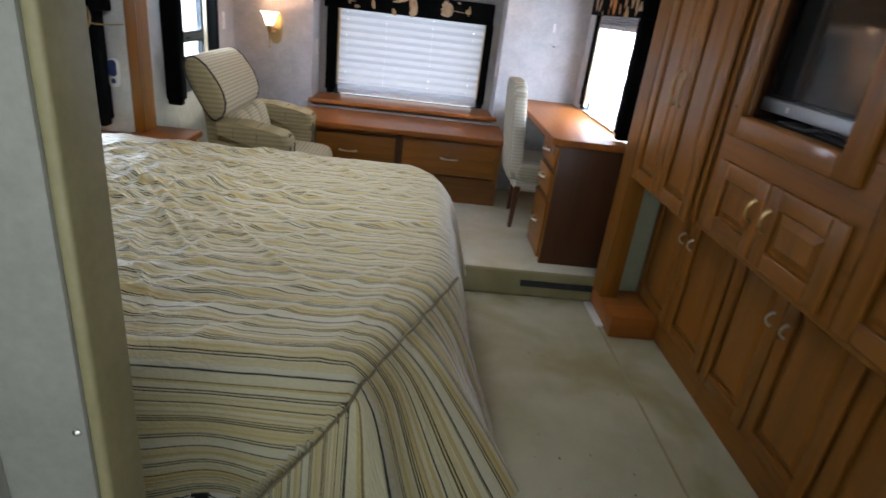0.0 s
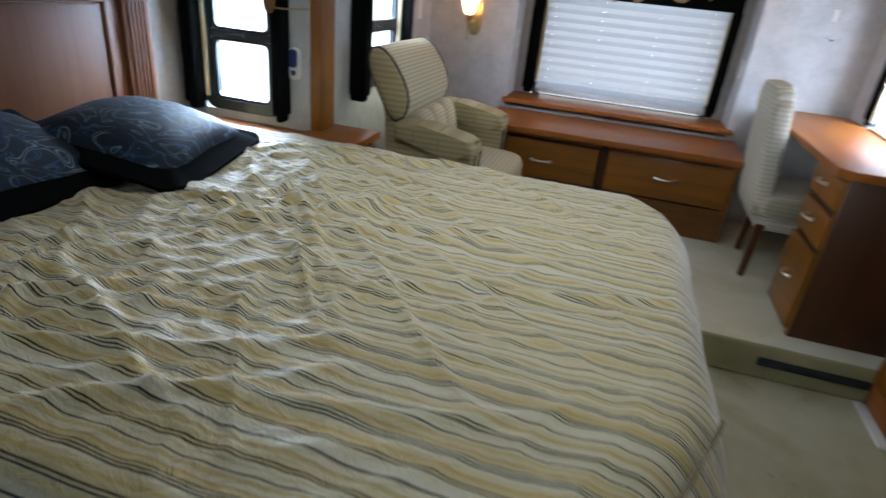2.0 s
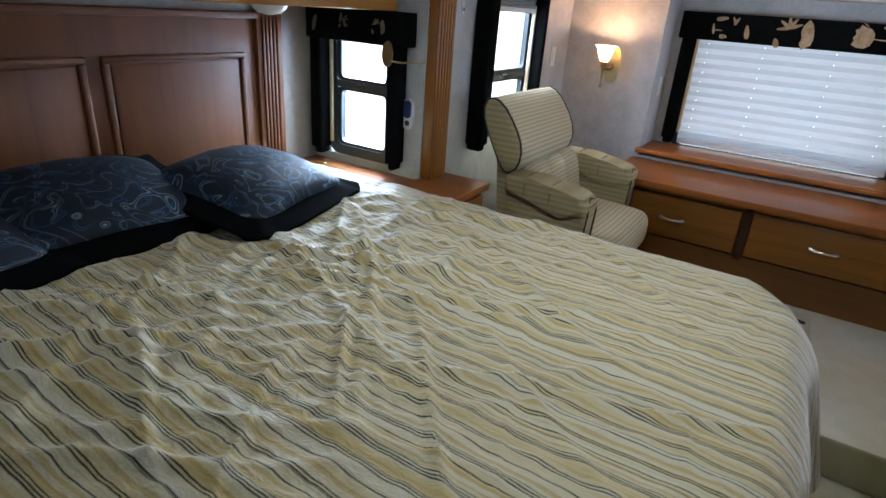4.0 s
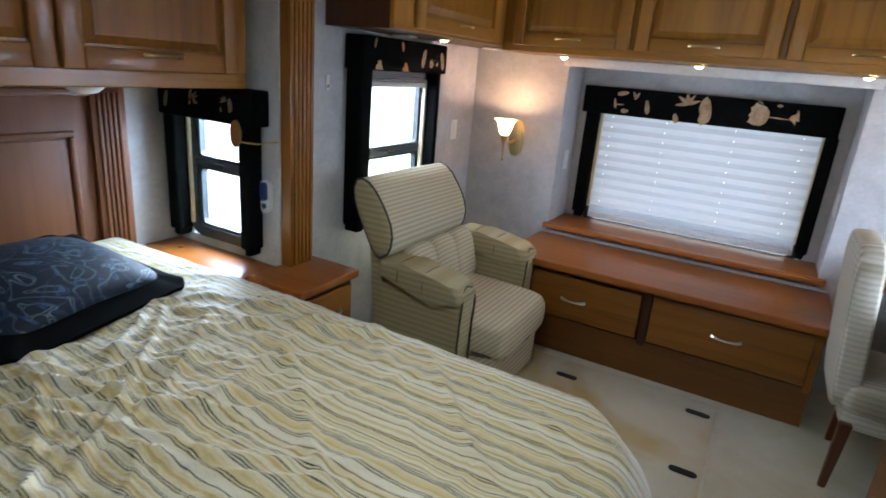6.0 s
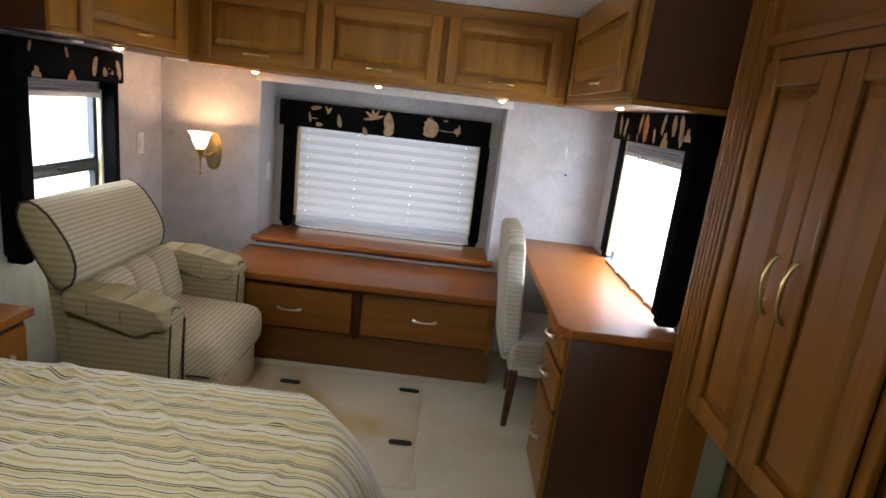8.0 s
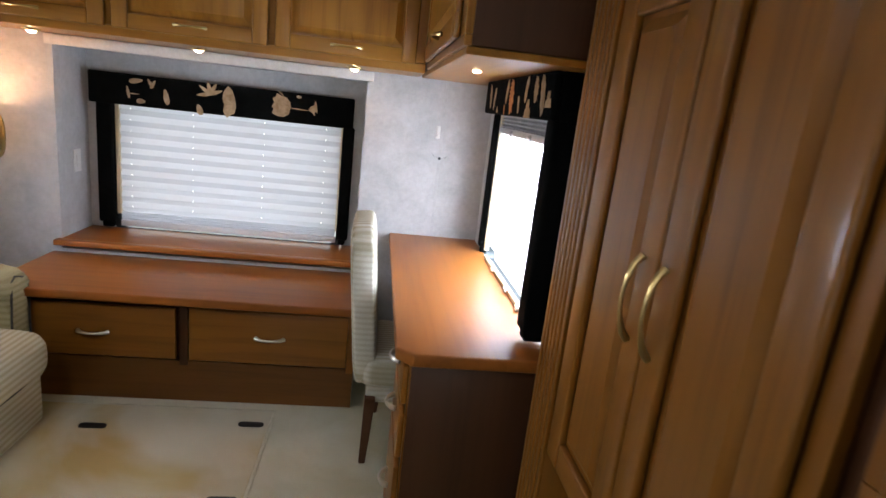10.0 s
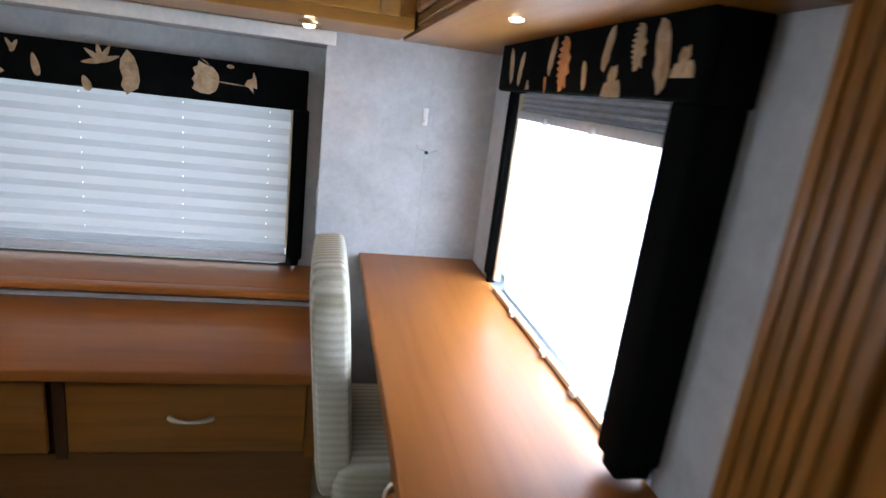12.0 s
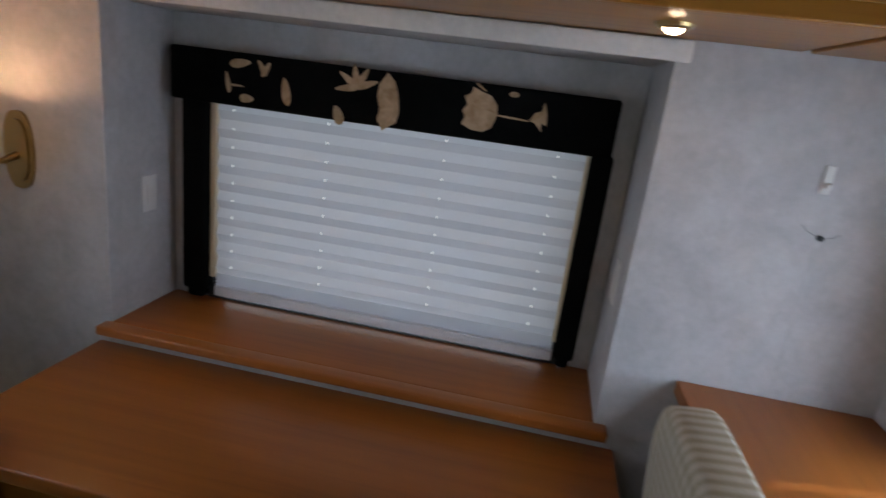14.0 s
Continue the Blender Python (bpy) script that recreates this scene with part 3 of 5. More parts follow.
structure("wall_partition", boxes((-1.26, -1.10, 1.01, 1.08, 0, CEIL), (-0.68, 0.28, 1.01, 1.08, 0, CEIL), (-1.10, -0.68, 1.01, 1.08, 0, 0.80), (-1.10, -0.68, 1.01, 1.08, 1.46, CEIL), bev=0), wall_paper, "plain partition at the bedroom entrance", "wall")

# the doorway that the walk sets out from
jamb = thing("door_frame", "grey painted door jamb with an olive edge strip", "door frame", (0.42, 1.05, 0), kind="structure")
part("jamb_board", boxes((0.383, 0.509, 1.015, 1.095, 0, CEIL), bev=0.004), door_paint, jamb)
part("edge_strip", boxes((0.509, 0.527, 1.018, 1.105, 0, CEIL), bev=0.006, seg=3), jamb_edge, jamb, "olive edge strip")
part("moulding", boxes((0.343, 0.383, 0.95, 1.09, 0, CEIL), (0.357, 0.395, 0.995, 1.05, 0, CEIL), bev=0.007, seg=3), door_paint, jamb)
part("casing", boxes((0.273, 0.343, 0.93, 1.09, 0, CEIL), bev=0.006), door_paint, jamb, "pale grey door casing")
for z in (1.0, 1.62, 0.55):
    bm = bmesh.new()
    lathe(bm, (0.498, 1.014, z), [(0.0055, 0), (0.0055, 0.002), (0.003, 0.004), (0, 0.0045)], 10, (0, -1, 0))
    part("screw", bm, nickel, jamb, "bright screw head")
bm = boxes((0.313, 0.328, 0.915, 0.93, 1.08, 1.13), bev=0.004)
lathe(bm, (0.308, 0.915, 1.105), [(0.012, 0), (0.016, 0.012), (0.012, 0.03), (0, 0.032)], 14, (0, -1, 0))
part("latch", bm, white_plastic, jamb, "white door latch")

# the carpeted hatch in the platform
hatch = thing("floor_hatch", "tan-stained carpeted floor hatch with black finger slots", "floor hatch", (0.7, 4.1, PLAT), kind="structure")
part("panel", boxes((0.20, 1.185, 3.60, 4.52, PLAT - 0.01, PLAT + 0.004), bev=0.003), carpet_hatch, hatch, smooth=True)
part("edging", boxes((0.18, 1.2, 4.522, 4.534, PLAT - 0.01, PLAT + 0.006), (1.187, 1.2, 3.60, 4.52, PLAT - 0.01, PLAT + 0.006), bev=0.002), carpet, hatch, "thin pale edging")
for x, y in ((0.49, 4.345), (1.112, 4.40), (1.115, 3.91)):
    bm = bmesh.new()
    out = [(x + sx * 0.036 + 0.018 * math.cos(a), y + 0.018 * math.sin(a)) for sx, a0 in ((1, -90), (-1, 90)) for a in (radians(a0 + 180 * i / 8) for i in range(9))]
    prism(bm, out, lambda u, v, w: (u, v, PLAT + w), 0.002, 0.008)
    part("finger_slot", bm, black_plastic, hatch, "black finger slot")

# crumbs of dirt on the lower carpet
dirt = random.Random(5)
bm = bmesh.new()
for _ in range(26):
    x, y, r = dirt.uniform(1.45, 1.95), dirt.uniform(1.9, 2.9), dirt.uniform(0.0015, 0.0045)
    bmesh.ops.create_icosphere(bm, subdivisions=1, radius=r, matrix=pose(x, y, r * 0.6) @ Matrix.Diagonal((1.0, dirt.uniform(0.6, 1.3), 0.6, 1.0)))
tagged(new("carpet_crumbs", finish("carpet_crumbs", bm, recess_dirt_black)), "dark crumbs of dirt on the lower carpet", "dirt", kind="stuff")

# the step's floor vent
vent = thing("floor_vent", "long black slotted vent in the carpeted step", "vent", (1.8, 3.45, 0.09), kind="structure")
part("slot_frame", boxes((1.585, 2.05, 3.444, 3.452, 0.072, 0.112), bev=0.003), black_plastic, vent)
for z in (0.082, 0.092, 0.102):
    part("slat", boxes((1.595, 2.04, 3.440, 3.446, z - 0.003, z + 0.002), bev=0.001), black_metal, vent)


# ---------------------------------------------------------------- windows
def rounded(u0, u1, v0, v1, r, n=6):
    return [(cu + r * math.cos(a), cv + r * math.sin(a)) for cu, cv, a0 in ((u1 - r, v0 + r, -90), (u1 - r, v1 - r, 0), (u0 + r, v1 - r, 90), (u0 + r, v0 + r, 180))
            for a in (radians(a0 + 90 * i / n) for i in range(n + 1))]


def ring_frame(bm, at, outer, inner, w0, w1):
    n = len(outer)
    vs = [[bm.verts.new(at(u, v, w)) for u, v in o] for o, w in ((outer, w0), (outer, w1), (inner, w1), (inner, w0))]
    for a, b in ((0, 1), (1, 2), (2, 3), (3, 0)):
        for i in range(n):
            j = (i + 1) % n
            bm.faces.new((vs[a][i], vs[a][j], vs[b][j], vs[b][i]))
    return bm


def window(name, label, face, plane, u0, u1, v0, v1, bar=None, r=0.06, fw=0.035):
    """A black-framed window with rounded corners and, where it slides, a cross bar."""
    at = place_of(face, plane)
    base = at((u0 + u1) / 2, v0, 0)
    w = thing(name, label, "window", base, kind="structure")
    bm = bmesh.new()
    ring_frame(bm, at, rounded(u0, u1, v0, v1, r), rounded(u0 + fw, u1 - fw, v0 + fw, v1 - fw, r * 0.7), -0.04, 0.012)
    part("window_frame", bm, black_metal, w)
    spans = [(v0 + fw, v1 - fw)] if bar is None else [(v0 + fw, bar - 0.016), (bar + 0.016, v1 - fw)]
    for a, b in spans:
        bm = bmesh.new()
        fbox(bm, at, u0 + fw * 0.8, u1 - fw * 0.8, a - 0.006, b + 0.006, -0.024, -0.019, 0)
        p = part("pane", bm, glass, w, "clear glass pane", smooth=False)
        p.visible_shadow = False
        if bar:
            bm = bmesh.new()
            ring_frame(bm, at, rounded(u0 + fw * 0.9, u1 - fw * 0.9, a, b, 0.03), rounded(u0 + fw * 1.5, u1 - fw * 1.5, a + 0.014, b - 0.014, 0.022), -0.03, 0.0)
            part("sash", bm, black_metal, w)
    if bar:
        bm = bmesh.new()
        fbox(bm, at, u0 + fw, u1 - fw, bar - 0.016, bar + 0.016, -0.03, 0.006, 0.004)
        part("cross_bar", bm, black_metal, w)
        bm = bmesh.new()
        m = (u0 + u1) / 2
        fbox(bm, at, m - 0.03, m + 0.03, bar - 0.008, bar + 0.008, 0.006, 0.018, 0.004)
        part("latch", bm, black_plastic, w)
    return w


window("window_1", "wide rear window behind a lowered pleated shade", "-y", YW, 0.165, 1.395, 0.737, 1.495, fw=0.035)
window("window_2", "wide black-framed side window above the desk", "-x", XR + 0.01, 3.685, 4.795, 0.897, 1.655, fw=0.016)
window("window_3", "black-framed sliding side window beside the recliner", "+x", XL - 0.005, 3.825, 4.515, 0.875, 1.615, 1.192, fw=0.065)
window("window_4", "small black-framed sliding window in the bed nook", "-y", 3.40, -1.095, -0.69, 0.805, 1.455, 1.145, fw=0.046)
window("added_window_5", "added unseen mirror copy of the nook window, for fill light", "+y", 1.08, -1.095, -0.685, 0.805, 1.455, 1.145)
window("window_6", "unseen wide front window assumed behind the passage", "+y", -0.80, -0.195, 1.995, 0.655, 2.045)


def petal(bm, at, u, v, a, b, rot, w=0.0015, point=0.0):
    out = []
    for i in range(14):
        t = 2 * math.pi * i / 14
        x, y = a * math.cos(t), b * math.sin(t) * (1 - point * math.cos(t))
        c, s = math.cos(radians(rot)), math.sin(radians(rot))
        out.append((u + x * c - y * s, v + x * s + y * c))
    return prism(bm, out, at, 0.0, w)


def flower(kind, at, u, v, s):
    """A printed flower of flat petals, about s across: a list of meshes."""
    made = []

    def leaf(_, *a):
        made.append(petal(bmesh.new(), *a))
        return made
    bm = None
    def blob(outline, w, du=0.0, dv=0.0):
        pts = [(u + (x + du) * s, v + (y + dv) * s) for x, y in outline]
        made.append(prism(bmesh.new(), pts, at, 0.0, w))
    if kind == "tulip":
        blob([(0.30, 0.0), (0.27, 0.18), (0.14, 0.33), (-0.04, 0.38), (-0.20, 0.45), (-0.23, 0.33), (-0.34, 0.27), (-0.28, 0.12), (-0.36, 0.0), (-0.30, -0.10), (-0.35, -0.24), (-0.16, -0.33), (0.06, -0.34), (0.22, -0.24)], 0.0012)
        blob([(0.27, 0.02), (0.10, 0.16), (-0.12, 0.14), (-0.26, 0.22), (-0.10, 0.07), (0.10, 0.06)], 0.0016)
        leaf(bm, at, u + 0.58 * s, v - 0.02 * s, 0.33 * s, 0.018 * s, -3, 0.001)
        blob([(0.90, -0.02), (0.98, 0.12), (1.10, 0.17), (1.13, 0.34), (1.20, 0.14), (1.22, -0.08), (1.12, -0.04), (1.14, -0.20), (1.02, -0.07)], 0.0014)
        leaf(bm, at, u + 0.56 * s, v + 0.40 * s, 0.09 * s, 0.05 * s, 0, 0.0016)
        leaf(bm, at, u - 0.06 * s, v + 0.46 * s, 0.13 * s, 0.018 * s, -35, 0.0014)
    elif kind in ("leaf_a", "leaf_b"):
        tip = 72 if kind == "leaf_a" else 108
        side = 1 if kind == "leaf_a" else -1
        blob([(side * x, y) for x, y in ((0.16, 0.50), (0.22, 0.30), (0.18, 0.08), (0.10, -0.08), (0.12, -0.22), (0.02, -0.34), (-0.06, -0.50), (-0.20, -0.40), (-0.24, -0.20), (-0.18, 0.04), (-0.12, 0.26), (0.0, 0.44))], 0.0012)
        leaf(bm, at, u + side * 0.02 * s, v - 0.14 * s, 0.24 * s, 0.07 * s, tip, 0.0015, -0.3)
    elif kind == "feather":
        edge = []
        for i in range(9):
            h = 0.5 - 0.125 * i
            wide = 0.30 * math.sin(math.pi * min(1.0, 0.16 + 0.1 * i)) + 0.04
            edge += [(0.06 + wide, h + 0.05), (0.06 + wide * 0.45, h - 0.02)]
        spine = [(-0.02, -0.5), (-0.10, -0.38), (-0.22, -0.46), (-0.16, -0.22), (-0.30, -0.16), (-0.18, 0.0), (-0.28, 0.12), (-0.14, 0.22), (-0.12, 0.40), (0.0, 0.52)]
        blob(edge + spine, 0.0012)
        leaf(bm, at, u + 0.03 * s, v, 0.46 * s, 0.025 * s, 88, 0.0017, 0.2)
    elif kind == "scallop":
        blob([(-0.50, -0.42), (0.50, -0.42), (0.44, -0.22), (0.36, -0.06), (0.22, -0.08), (0.26, 0.12), (0.14, 0.34), (0.02, 0.28), (-0.12, 0.36), (-0.20, 0.14), (-0.16, -0.04), (-0.34, 0.0), (-0.46, -0.16)], 0.0012)
        leaf(bm, at, u, v - 0.12 * s, 0.20 * s, 0.10 * s, 80, 0.0016, 0.3)
    elif kind == "lily":
        for i in range(7):
            r = 90 + 360 / 7 * i + 9 * math.sin(i * 2.1)
            q = 0.27 if i % 2 else 0.36
            leaf(bm, at, u + q * s * math.cos(radians(r)), v + q * s * math.sin(radians(r)), q * s, 0.10 * s, r, 0.0011 + i * 1e-4, 0.45)
        leaf(bm, at, u, v, 0.12 * s, 0.12 * s, 0, 0.002)
    elif kind == "fern":
        for r in (20, 60, 100, 145, 190):
            leaf(bm, at, u - 0.35 * s + 0.16 * s * math.cos(radians(r)), v + 0.15 * s + 0.16 * s * math.sin(radians(r)), 0.19 * s, 0.05 * s, r, 0.001 + r * 2e-6, 0.4)
        blob([(0.12, 0.42), (0.24, 0.30), (0.31, 0.10), (0.34, -0.14), (0.30, -0.30), (0.20, -0.36), (0.10, -0.44), (0.02, -0.30), (0.03, -0.10), (-0.02, 0.06), (0.0, 0.24)], 0.0015)
        leaf(bm, at, u + 0.13 * s, v - 0.20 * s, 0.16 * s, 0.10 * s, 60, 0.0019, 0.3)
        leaf(bm, at, u - 0.62 * s, v - 0.3 * s, 0.15 * s, 0.08 * s, 110, 0.0013, 0.3)
    elif kind == "wreath":
        for i, (du, dv, a, b, r) in enumerate(((-0.45, 0.30, 0.22, 0.08, 10), (0.0, 0.26, 0.16, 0.05, 120), (0.08, 0.24, 0.16, 0.05, 60), (-0.7, -0.08, 0.2, 0.045, 100), (-0.52, -0.12, 0.16, 0.02, 0), (0.5, -0.12, 0.26, 0.085, 100), (-0.3, -0.34, 0.14, 0.08, 0))):
            leaf(bm, at, u + du * s, v + dv * s, a * s, b * s, r, 0.0011 + i * 1e-4, 0.3)
    else:
        for i, (du, dv, a, b, r) in enumerate(((-0.2, 0.2, 0.36, 0.12, 75), (0.12, -0.1, 0.34, 0.11, 110), (0.3, 0.3, 0.2, 0.05, 40), (0.36, 0.1, 0.2, 0.05, 10), (0.34, -0.28, 0.2, 0.06, -40), (-0.3, -0.35, 0.16, 0.09, 60))):
            leaf(bm, at, u + du * s, v + dv * s, a * s, b * s, r, 0.0011 + i * 1e-4, 0.3)
    return made


def valance(label, face, plane, deep, u0, u1, v0, v1, blooms):
    """A padded cornice box that stands out from a wall; blooms: (kind, along, up, size, colour)."""
    at = place_of(face, plane)
    t = thing("window_valance", label, "valance", at((u0 + u1) / 2, v0, 0))
    bm = bmesh.new()
    fbox(bm, at, u0, u1, v0, v1, deep - 0.022, deep, 0.009, 3)
    part("front_board", bm, black_cloth, t)
    for a, b in ((u0, u0 + 0.02), (u1 - 0.02, u1)):
        bm = bmesh.new()
        fbox(bm, at, a, b, v0, v1, 0.001, deep - 0.022, 0.006, 2)
        part("end_board", bm, black_cloth, t)
    bm = bmesh.new()
    fbox(bm, at, u0 + 0.02, u1 - 0.02, v1 - 0.02, v1, 0.001, deep - 0.022, 0.003, 1)
    part("top_board", bm, black_cloth, t)
    out = place_of(face, plane + {"-x": -deep, "+x": deep, "-y": -deep, "+y": deep}[face])
    for kind, u, v, s, c in blooms:
        first, *rest = flower(kind, out, u, v, s)
        f = part("flower_print", first, c, t, "beige printed flower" if c is flower_cloth else "rust printed flower", smooth=False)
        for bm in rest:
            part("petal", bm, c, f, smooth=False)
    return t


def side_panel(label, face, plane, deep, u0, u1, v0, v1, cut=0.03):
    """A padded black curtain panel beside a window, its lower inner corner rounded."""
    at = place_of(face, plane)
    bm = bmesh.new()
    fbox(bm, at, u0, u1, v0 + cut, v1, 0.001, deep, 0.012, 3)
    fbox(bm, at, u0 + 0.012, u1 - 0.012, v0, v0 + cut + 0.02, 0.004, deep - 0.01, 0.012, 3)
    return solid("curtain", bm, black_cloth, label, "curtain", "padded curtain panels")


BL, RU, DIM = flower_cloth, rust_cloth, dim_cloth
valance("black padded valance with beige flowers over the rear window", "-y", YW, 0.085, 0.082, 1.417, 1.435, 1.592,
        [("wreath", 0.385, 1.515, 0.155, BL), ("fern", 0.745, 1.508, 0.19, BL), ("tulip", 1.045, 1.512, 0.15, BL)])
for a, b in ((0.102, 0.185), (1.366, 1.428)):
    side_panel("black padded curtain panel beside the rear window", "-y", YW, 0.06, a, b, 0.775, 1.44)
valance("black padded valance with rust and beige flowers above the desk", "-x", XR, 0.105, 3.655, 4.68, 1.60, 1.735,
        [("leaf_a", 4.56, 1.67, 0.10, BL), ("leaf_b", 4.47, 1.66, 0.09, BL), ("scallop", 4.40, 1.62, 0.03, BL), ("leaf_b", 4.245, 1.685, 0.09, BL), ("feather", 4.165, 1.665, 0.115, RU), ("leaf_a", 4.27, 1.62, 0.04, RU),
         ("leaf_a", 4.05, 1.64, 0.06, BL), ("leaf_b", 3.957, 1.688, 0.085, BL), ("scallop", 3.92, 1.632, 0.075, BL), ("feather", 3.84, 1.685, 0.075, BL), ("leaf_a", 3.765, 1.668, 0.12, BL), ("scallop", 3.70, 1.66, 0.06, BL)])
side_panel("black padded curtain panel hanging to the desk", "-x", XR, 0.09, 3.662, 3.745, 0.945, 1.605)
side_panel("narrow black padded curtain panel above the desk", "-x", XR, 0.05, 4.697, 4.737, 0.955, 1.605)
valance("black padded valance with beige flowers behind the recliner", "+x", XL, 0.105, 3.785, 4.50, 1.588, 1.732,
        [("leaf_a", 3.87, 1.705, 0.045, BL), ("scallop", 3.90, 1.615, 0.055, BL), ("leaf_b", 4.08, 1.70, 0.045, RU), ("scallop", 4.11, 1.612, 0.055, RU), ("leaf_a", 4.27, 1.655, 0.09, BL), ("tulip", 4.345, 1.632, 0.05, BL), ("leaf_b", 4.45, 1.65, 0.09, BL)])
side_panel("black padded curtain panel beside the recliner", "+x", XL, 0.095, 3.795, 3.875, 0.845, 1.595)
side_panel("narrow black padded curtain panel beside the recliner", "+x", XL, 0.085, 4.455, 4.49, 0.84, 1.595)
valance("black padded valance with dark flowers in the bed nook", "-y", 3.40, 0.10, -1.16, -0.60, 1.345, 1.484,
        [("leaf_a", -1.10, 1.41, 0.07, DIM), ("spray", -0.93, 1.43, 0.06, DIM), ("fern", -0.72, 1.42, 0.07, DIM)])
side_panel("black padded curtain panel in the bed nook", "-y", 3.40, 0.085, -1.155, -1.085, 0.80, 1.35)
side_panel("black padded curtain panel beside the thermometer", "-y", 3.40, 0.085, -0.695, -0.64, 0.80, 1.35)


def pleats(bm, at, u0, u1, v0, v1, pitch, depth, w, holes=()):
    """A folded zigzag cloth; holes: places along it where the lift cord runs through each fold."""
    us = sorted({u0, u1, *[h + d for h in holes for d in (-0.0015, 0.0015)]})
    n = max(2, round((v1 - v0) / pitch) * 2)
    rows = []
    for j in range(n + 1):
        v = v0 + (v1 - v0) * j / n
        rows.append([bm.verts.new(at(u, v, w + (depth if j % 2 else 0))) for u in us])
    # a small slot is left open under each fold
    for j in range(n):
        for i in range(len(us) - 1):
            mid = (us[i] + us[i + 1]) / 2
            if j % 2 and any(abs(mid - h) < 0.001 for h in holes):
                a, b, c, d = rows[j][i], rows[j][i + 1], rows[j + 1][i + 1], rows[j + 1][i]
                e, f = (bm.verts.new(p.co.lerp(q.co, 0.20)) for p, q in ((a, d), (b, c)))
                bm.faces.new((e, f, c, d))
                continue
            bm.faces.new((rows[j][i], rows[j][i + 1], rows[j + 1][i + 1], rows[j + 1][i]))
    return bm


shade = thing("pleated_shade", "white pleated shade lowered over the rear window", "window shade", (0.79, 5.33, 0.8))
at = place_of("-y", YW - 0.012)
part("pleated_cloth", pleats(bmesh.new(), at, 0.206, 1.358, 0.86, 1.50, 0.0575, 0.013, 0.0, (0.262, 0.577, 0.946, 1.275)), shade_cloth, shade, smooth=False)
part("gathered_cloth", pleats(bmesh.new(), at, 0.206, 1.358, 0.818, 0.862, 0.011, 0.013, 0.004), shade_cloth, shade, "gathered lowest pleats", smooth=False)
bm = bmesh.new()
fbox(bm, at, 0.205, 1.362, 0.784, 0.819, -0.004, 0.022, 0.005)
part("bottom_rail", bm, shade_rail, shade, "white bottom rail")
for a, b in ((0.187, 0.207), (1.356, 1.374)):
    bm = bmesh.new()
    fbox(bm, at, a, b, 0.85, 1.50, -0.004, 0.02, 0.003)
    part("side_track", bm, cream_rail, shade, "cream side track")
for x in (0.41, 1.10):
    bm = bmesh.new()
    fbox(bm, at, x - 0.014, x + 0.014, 0.797, 0.814, 0.022, 0.030, 0.004)
    part("finger_tab", bm, shade_rail, shade)

shade = thing("pleated_shade", "sunlit sheer pleated shade over the desk window, grey folds above", "window shade", (2.09, 4.2, 0.95))
at = place_of("-x", XR - 0.004)
part("folded_cloth", pleats(bmesh.new(), at, 3.76, 4.672, 1.548, 1.65, 0.014, 0.018, 0.002), folded_shade, shade, "folded grey upper shade", smooth=False)
bm = bmesh.new()
fbox(bm, at, 3.76, 4.672, 1.522, 1.549, 0.0, 0.024, 0.004)
part("middle_rail", bm, folded_shade, shade, "pale grey middle rail")
for y in (4.42, 4.12):
    bm = lathe(bmesh.new(), at(y, 1.530, 0.022), [(0.012, 0.0), (0.013, 0.008), (0.008, 0.014), (0, 0.015)], 12, (-1, 0, 0))
    part("finger_tab", bm, folded_shade, shade, "small grey finger tab")
part("sheer_cloth", pleats(bmesh.new(), at, 3.764, 4.668, 1.034, 1.523, 0.030, 0.010, 0.003, (3.95, 4.30, 4.60)), sheer_cloth, shade, "white sheer cloth glowing with daylight", smooth=False)
bm = bmesh.new()
fbox(bm, at, 3.764, 4.668, 1.020, 1.035, 0.0, 0.016, 0.004)
part("bottom_rail", bm, sheer_cloth, shade, "white bottom rail")
for a, b in ((4.672, 4.69), (3.745, 3.76)):
    bm = bmesh.new()
    fbox(bm, at, a, b, 0.975, 1.60, 0.0, 0.022, 0.003)
    part("side_track", bm, cream_rail, shade, "cream side track")
bm = bmesh.new()
fbox(bm, at, 3.745, 4.69, 0.937, 0.952, 0.0, 0.018, 0.004)
part("bottom_track", bm, cream_rail, shade, "cream bottom track")
for y in (4.45, 4.18, 3.98):
    bm = bmesh.new()
    fbox(bm, at, y - 0.014, y + 0.014, 0.939, 0.956, 0.018, 0.030, 0.004)
    part("clip", bm, white_plastic, shade, "white shade clip")

shade = thing("pleated_shade", "raised white pleated shade above the recliner's window", "window shade", (-0.53, 4.1, 1.5))
at = place_of("+x", XL + 0.002)
part("folded_cloth", pleats(bmesh.new(), at, 3.88, 4.43, 1.535, 1.60, 0.012, 0.018, 0.004), folded_shade, shade, smooth=False)
bm = bmesh.new()
fbox(bm, at, 3.88, 4.43, 1.512, 1.536, 0.0, 0.024, 0.004)
part("bottom_rail", bm, white_plastic, shade)
bm = bmesh.new()
fbox(bm, at, 4.432, 4.45, 0.84, 1.55, 0.0, 0.02, 0.003)
part("side_track", bm, cream_rail, shade, "cream side track")

shade = thing("pleated_shade", "raised pleated shade with a pale track in the bed nook", "window shade", (-0.9, 3.39, 1.4))
at = place_of("-y", 3.396)
part("folded_cloth", pleats(bmesh.new(), at, -1.07, -0.70, 1.385, 1.45, 0.012, 0.018, 0.004), folded_shade, shade, smooth=False)
bm = bmesh.new()
fbox(bm, at, -1.082, -1.066, 0.86, 1.40, 0.0, 0.02, 0.003)
part("side_track", bm, cream_rail, shade, "cream side track")

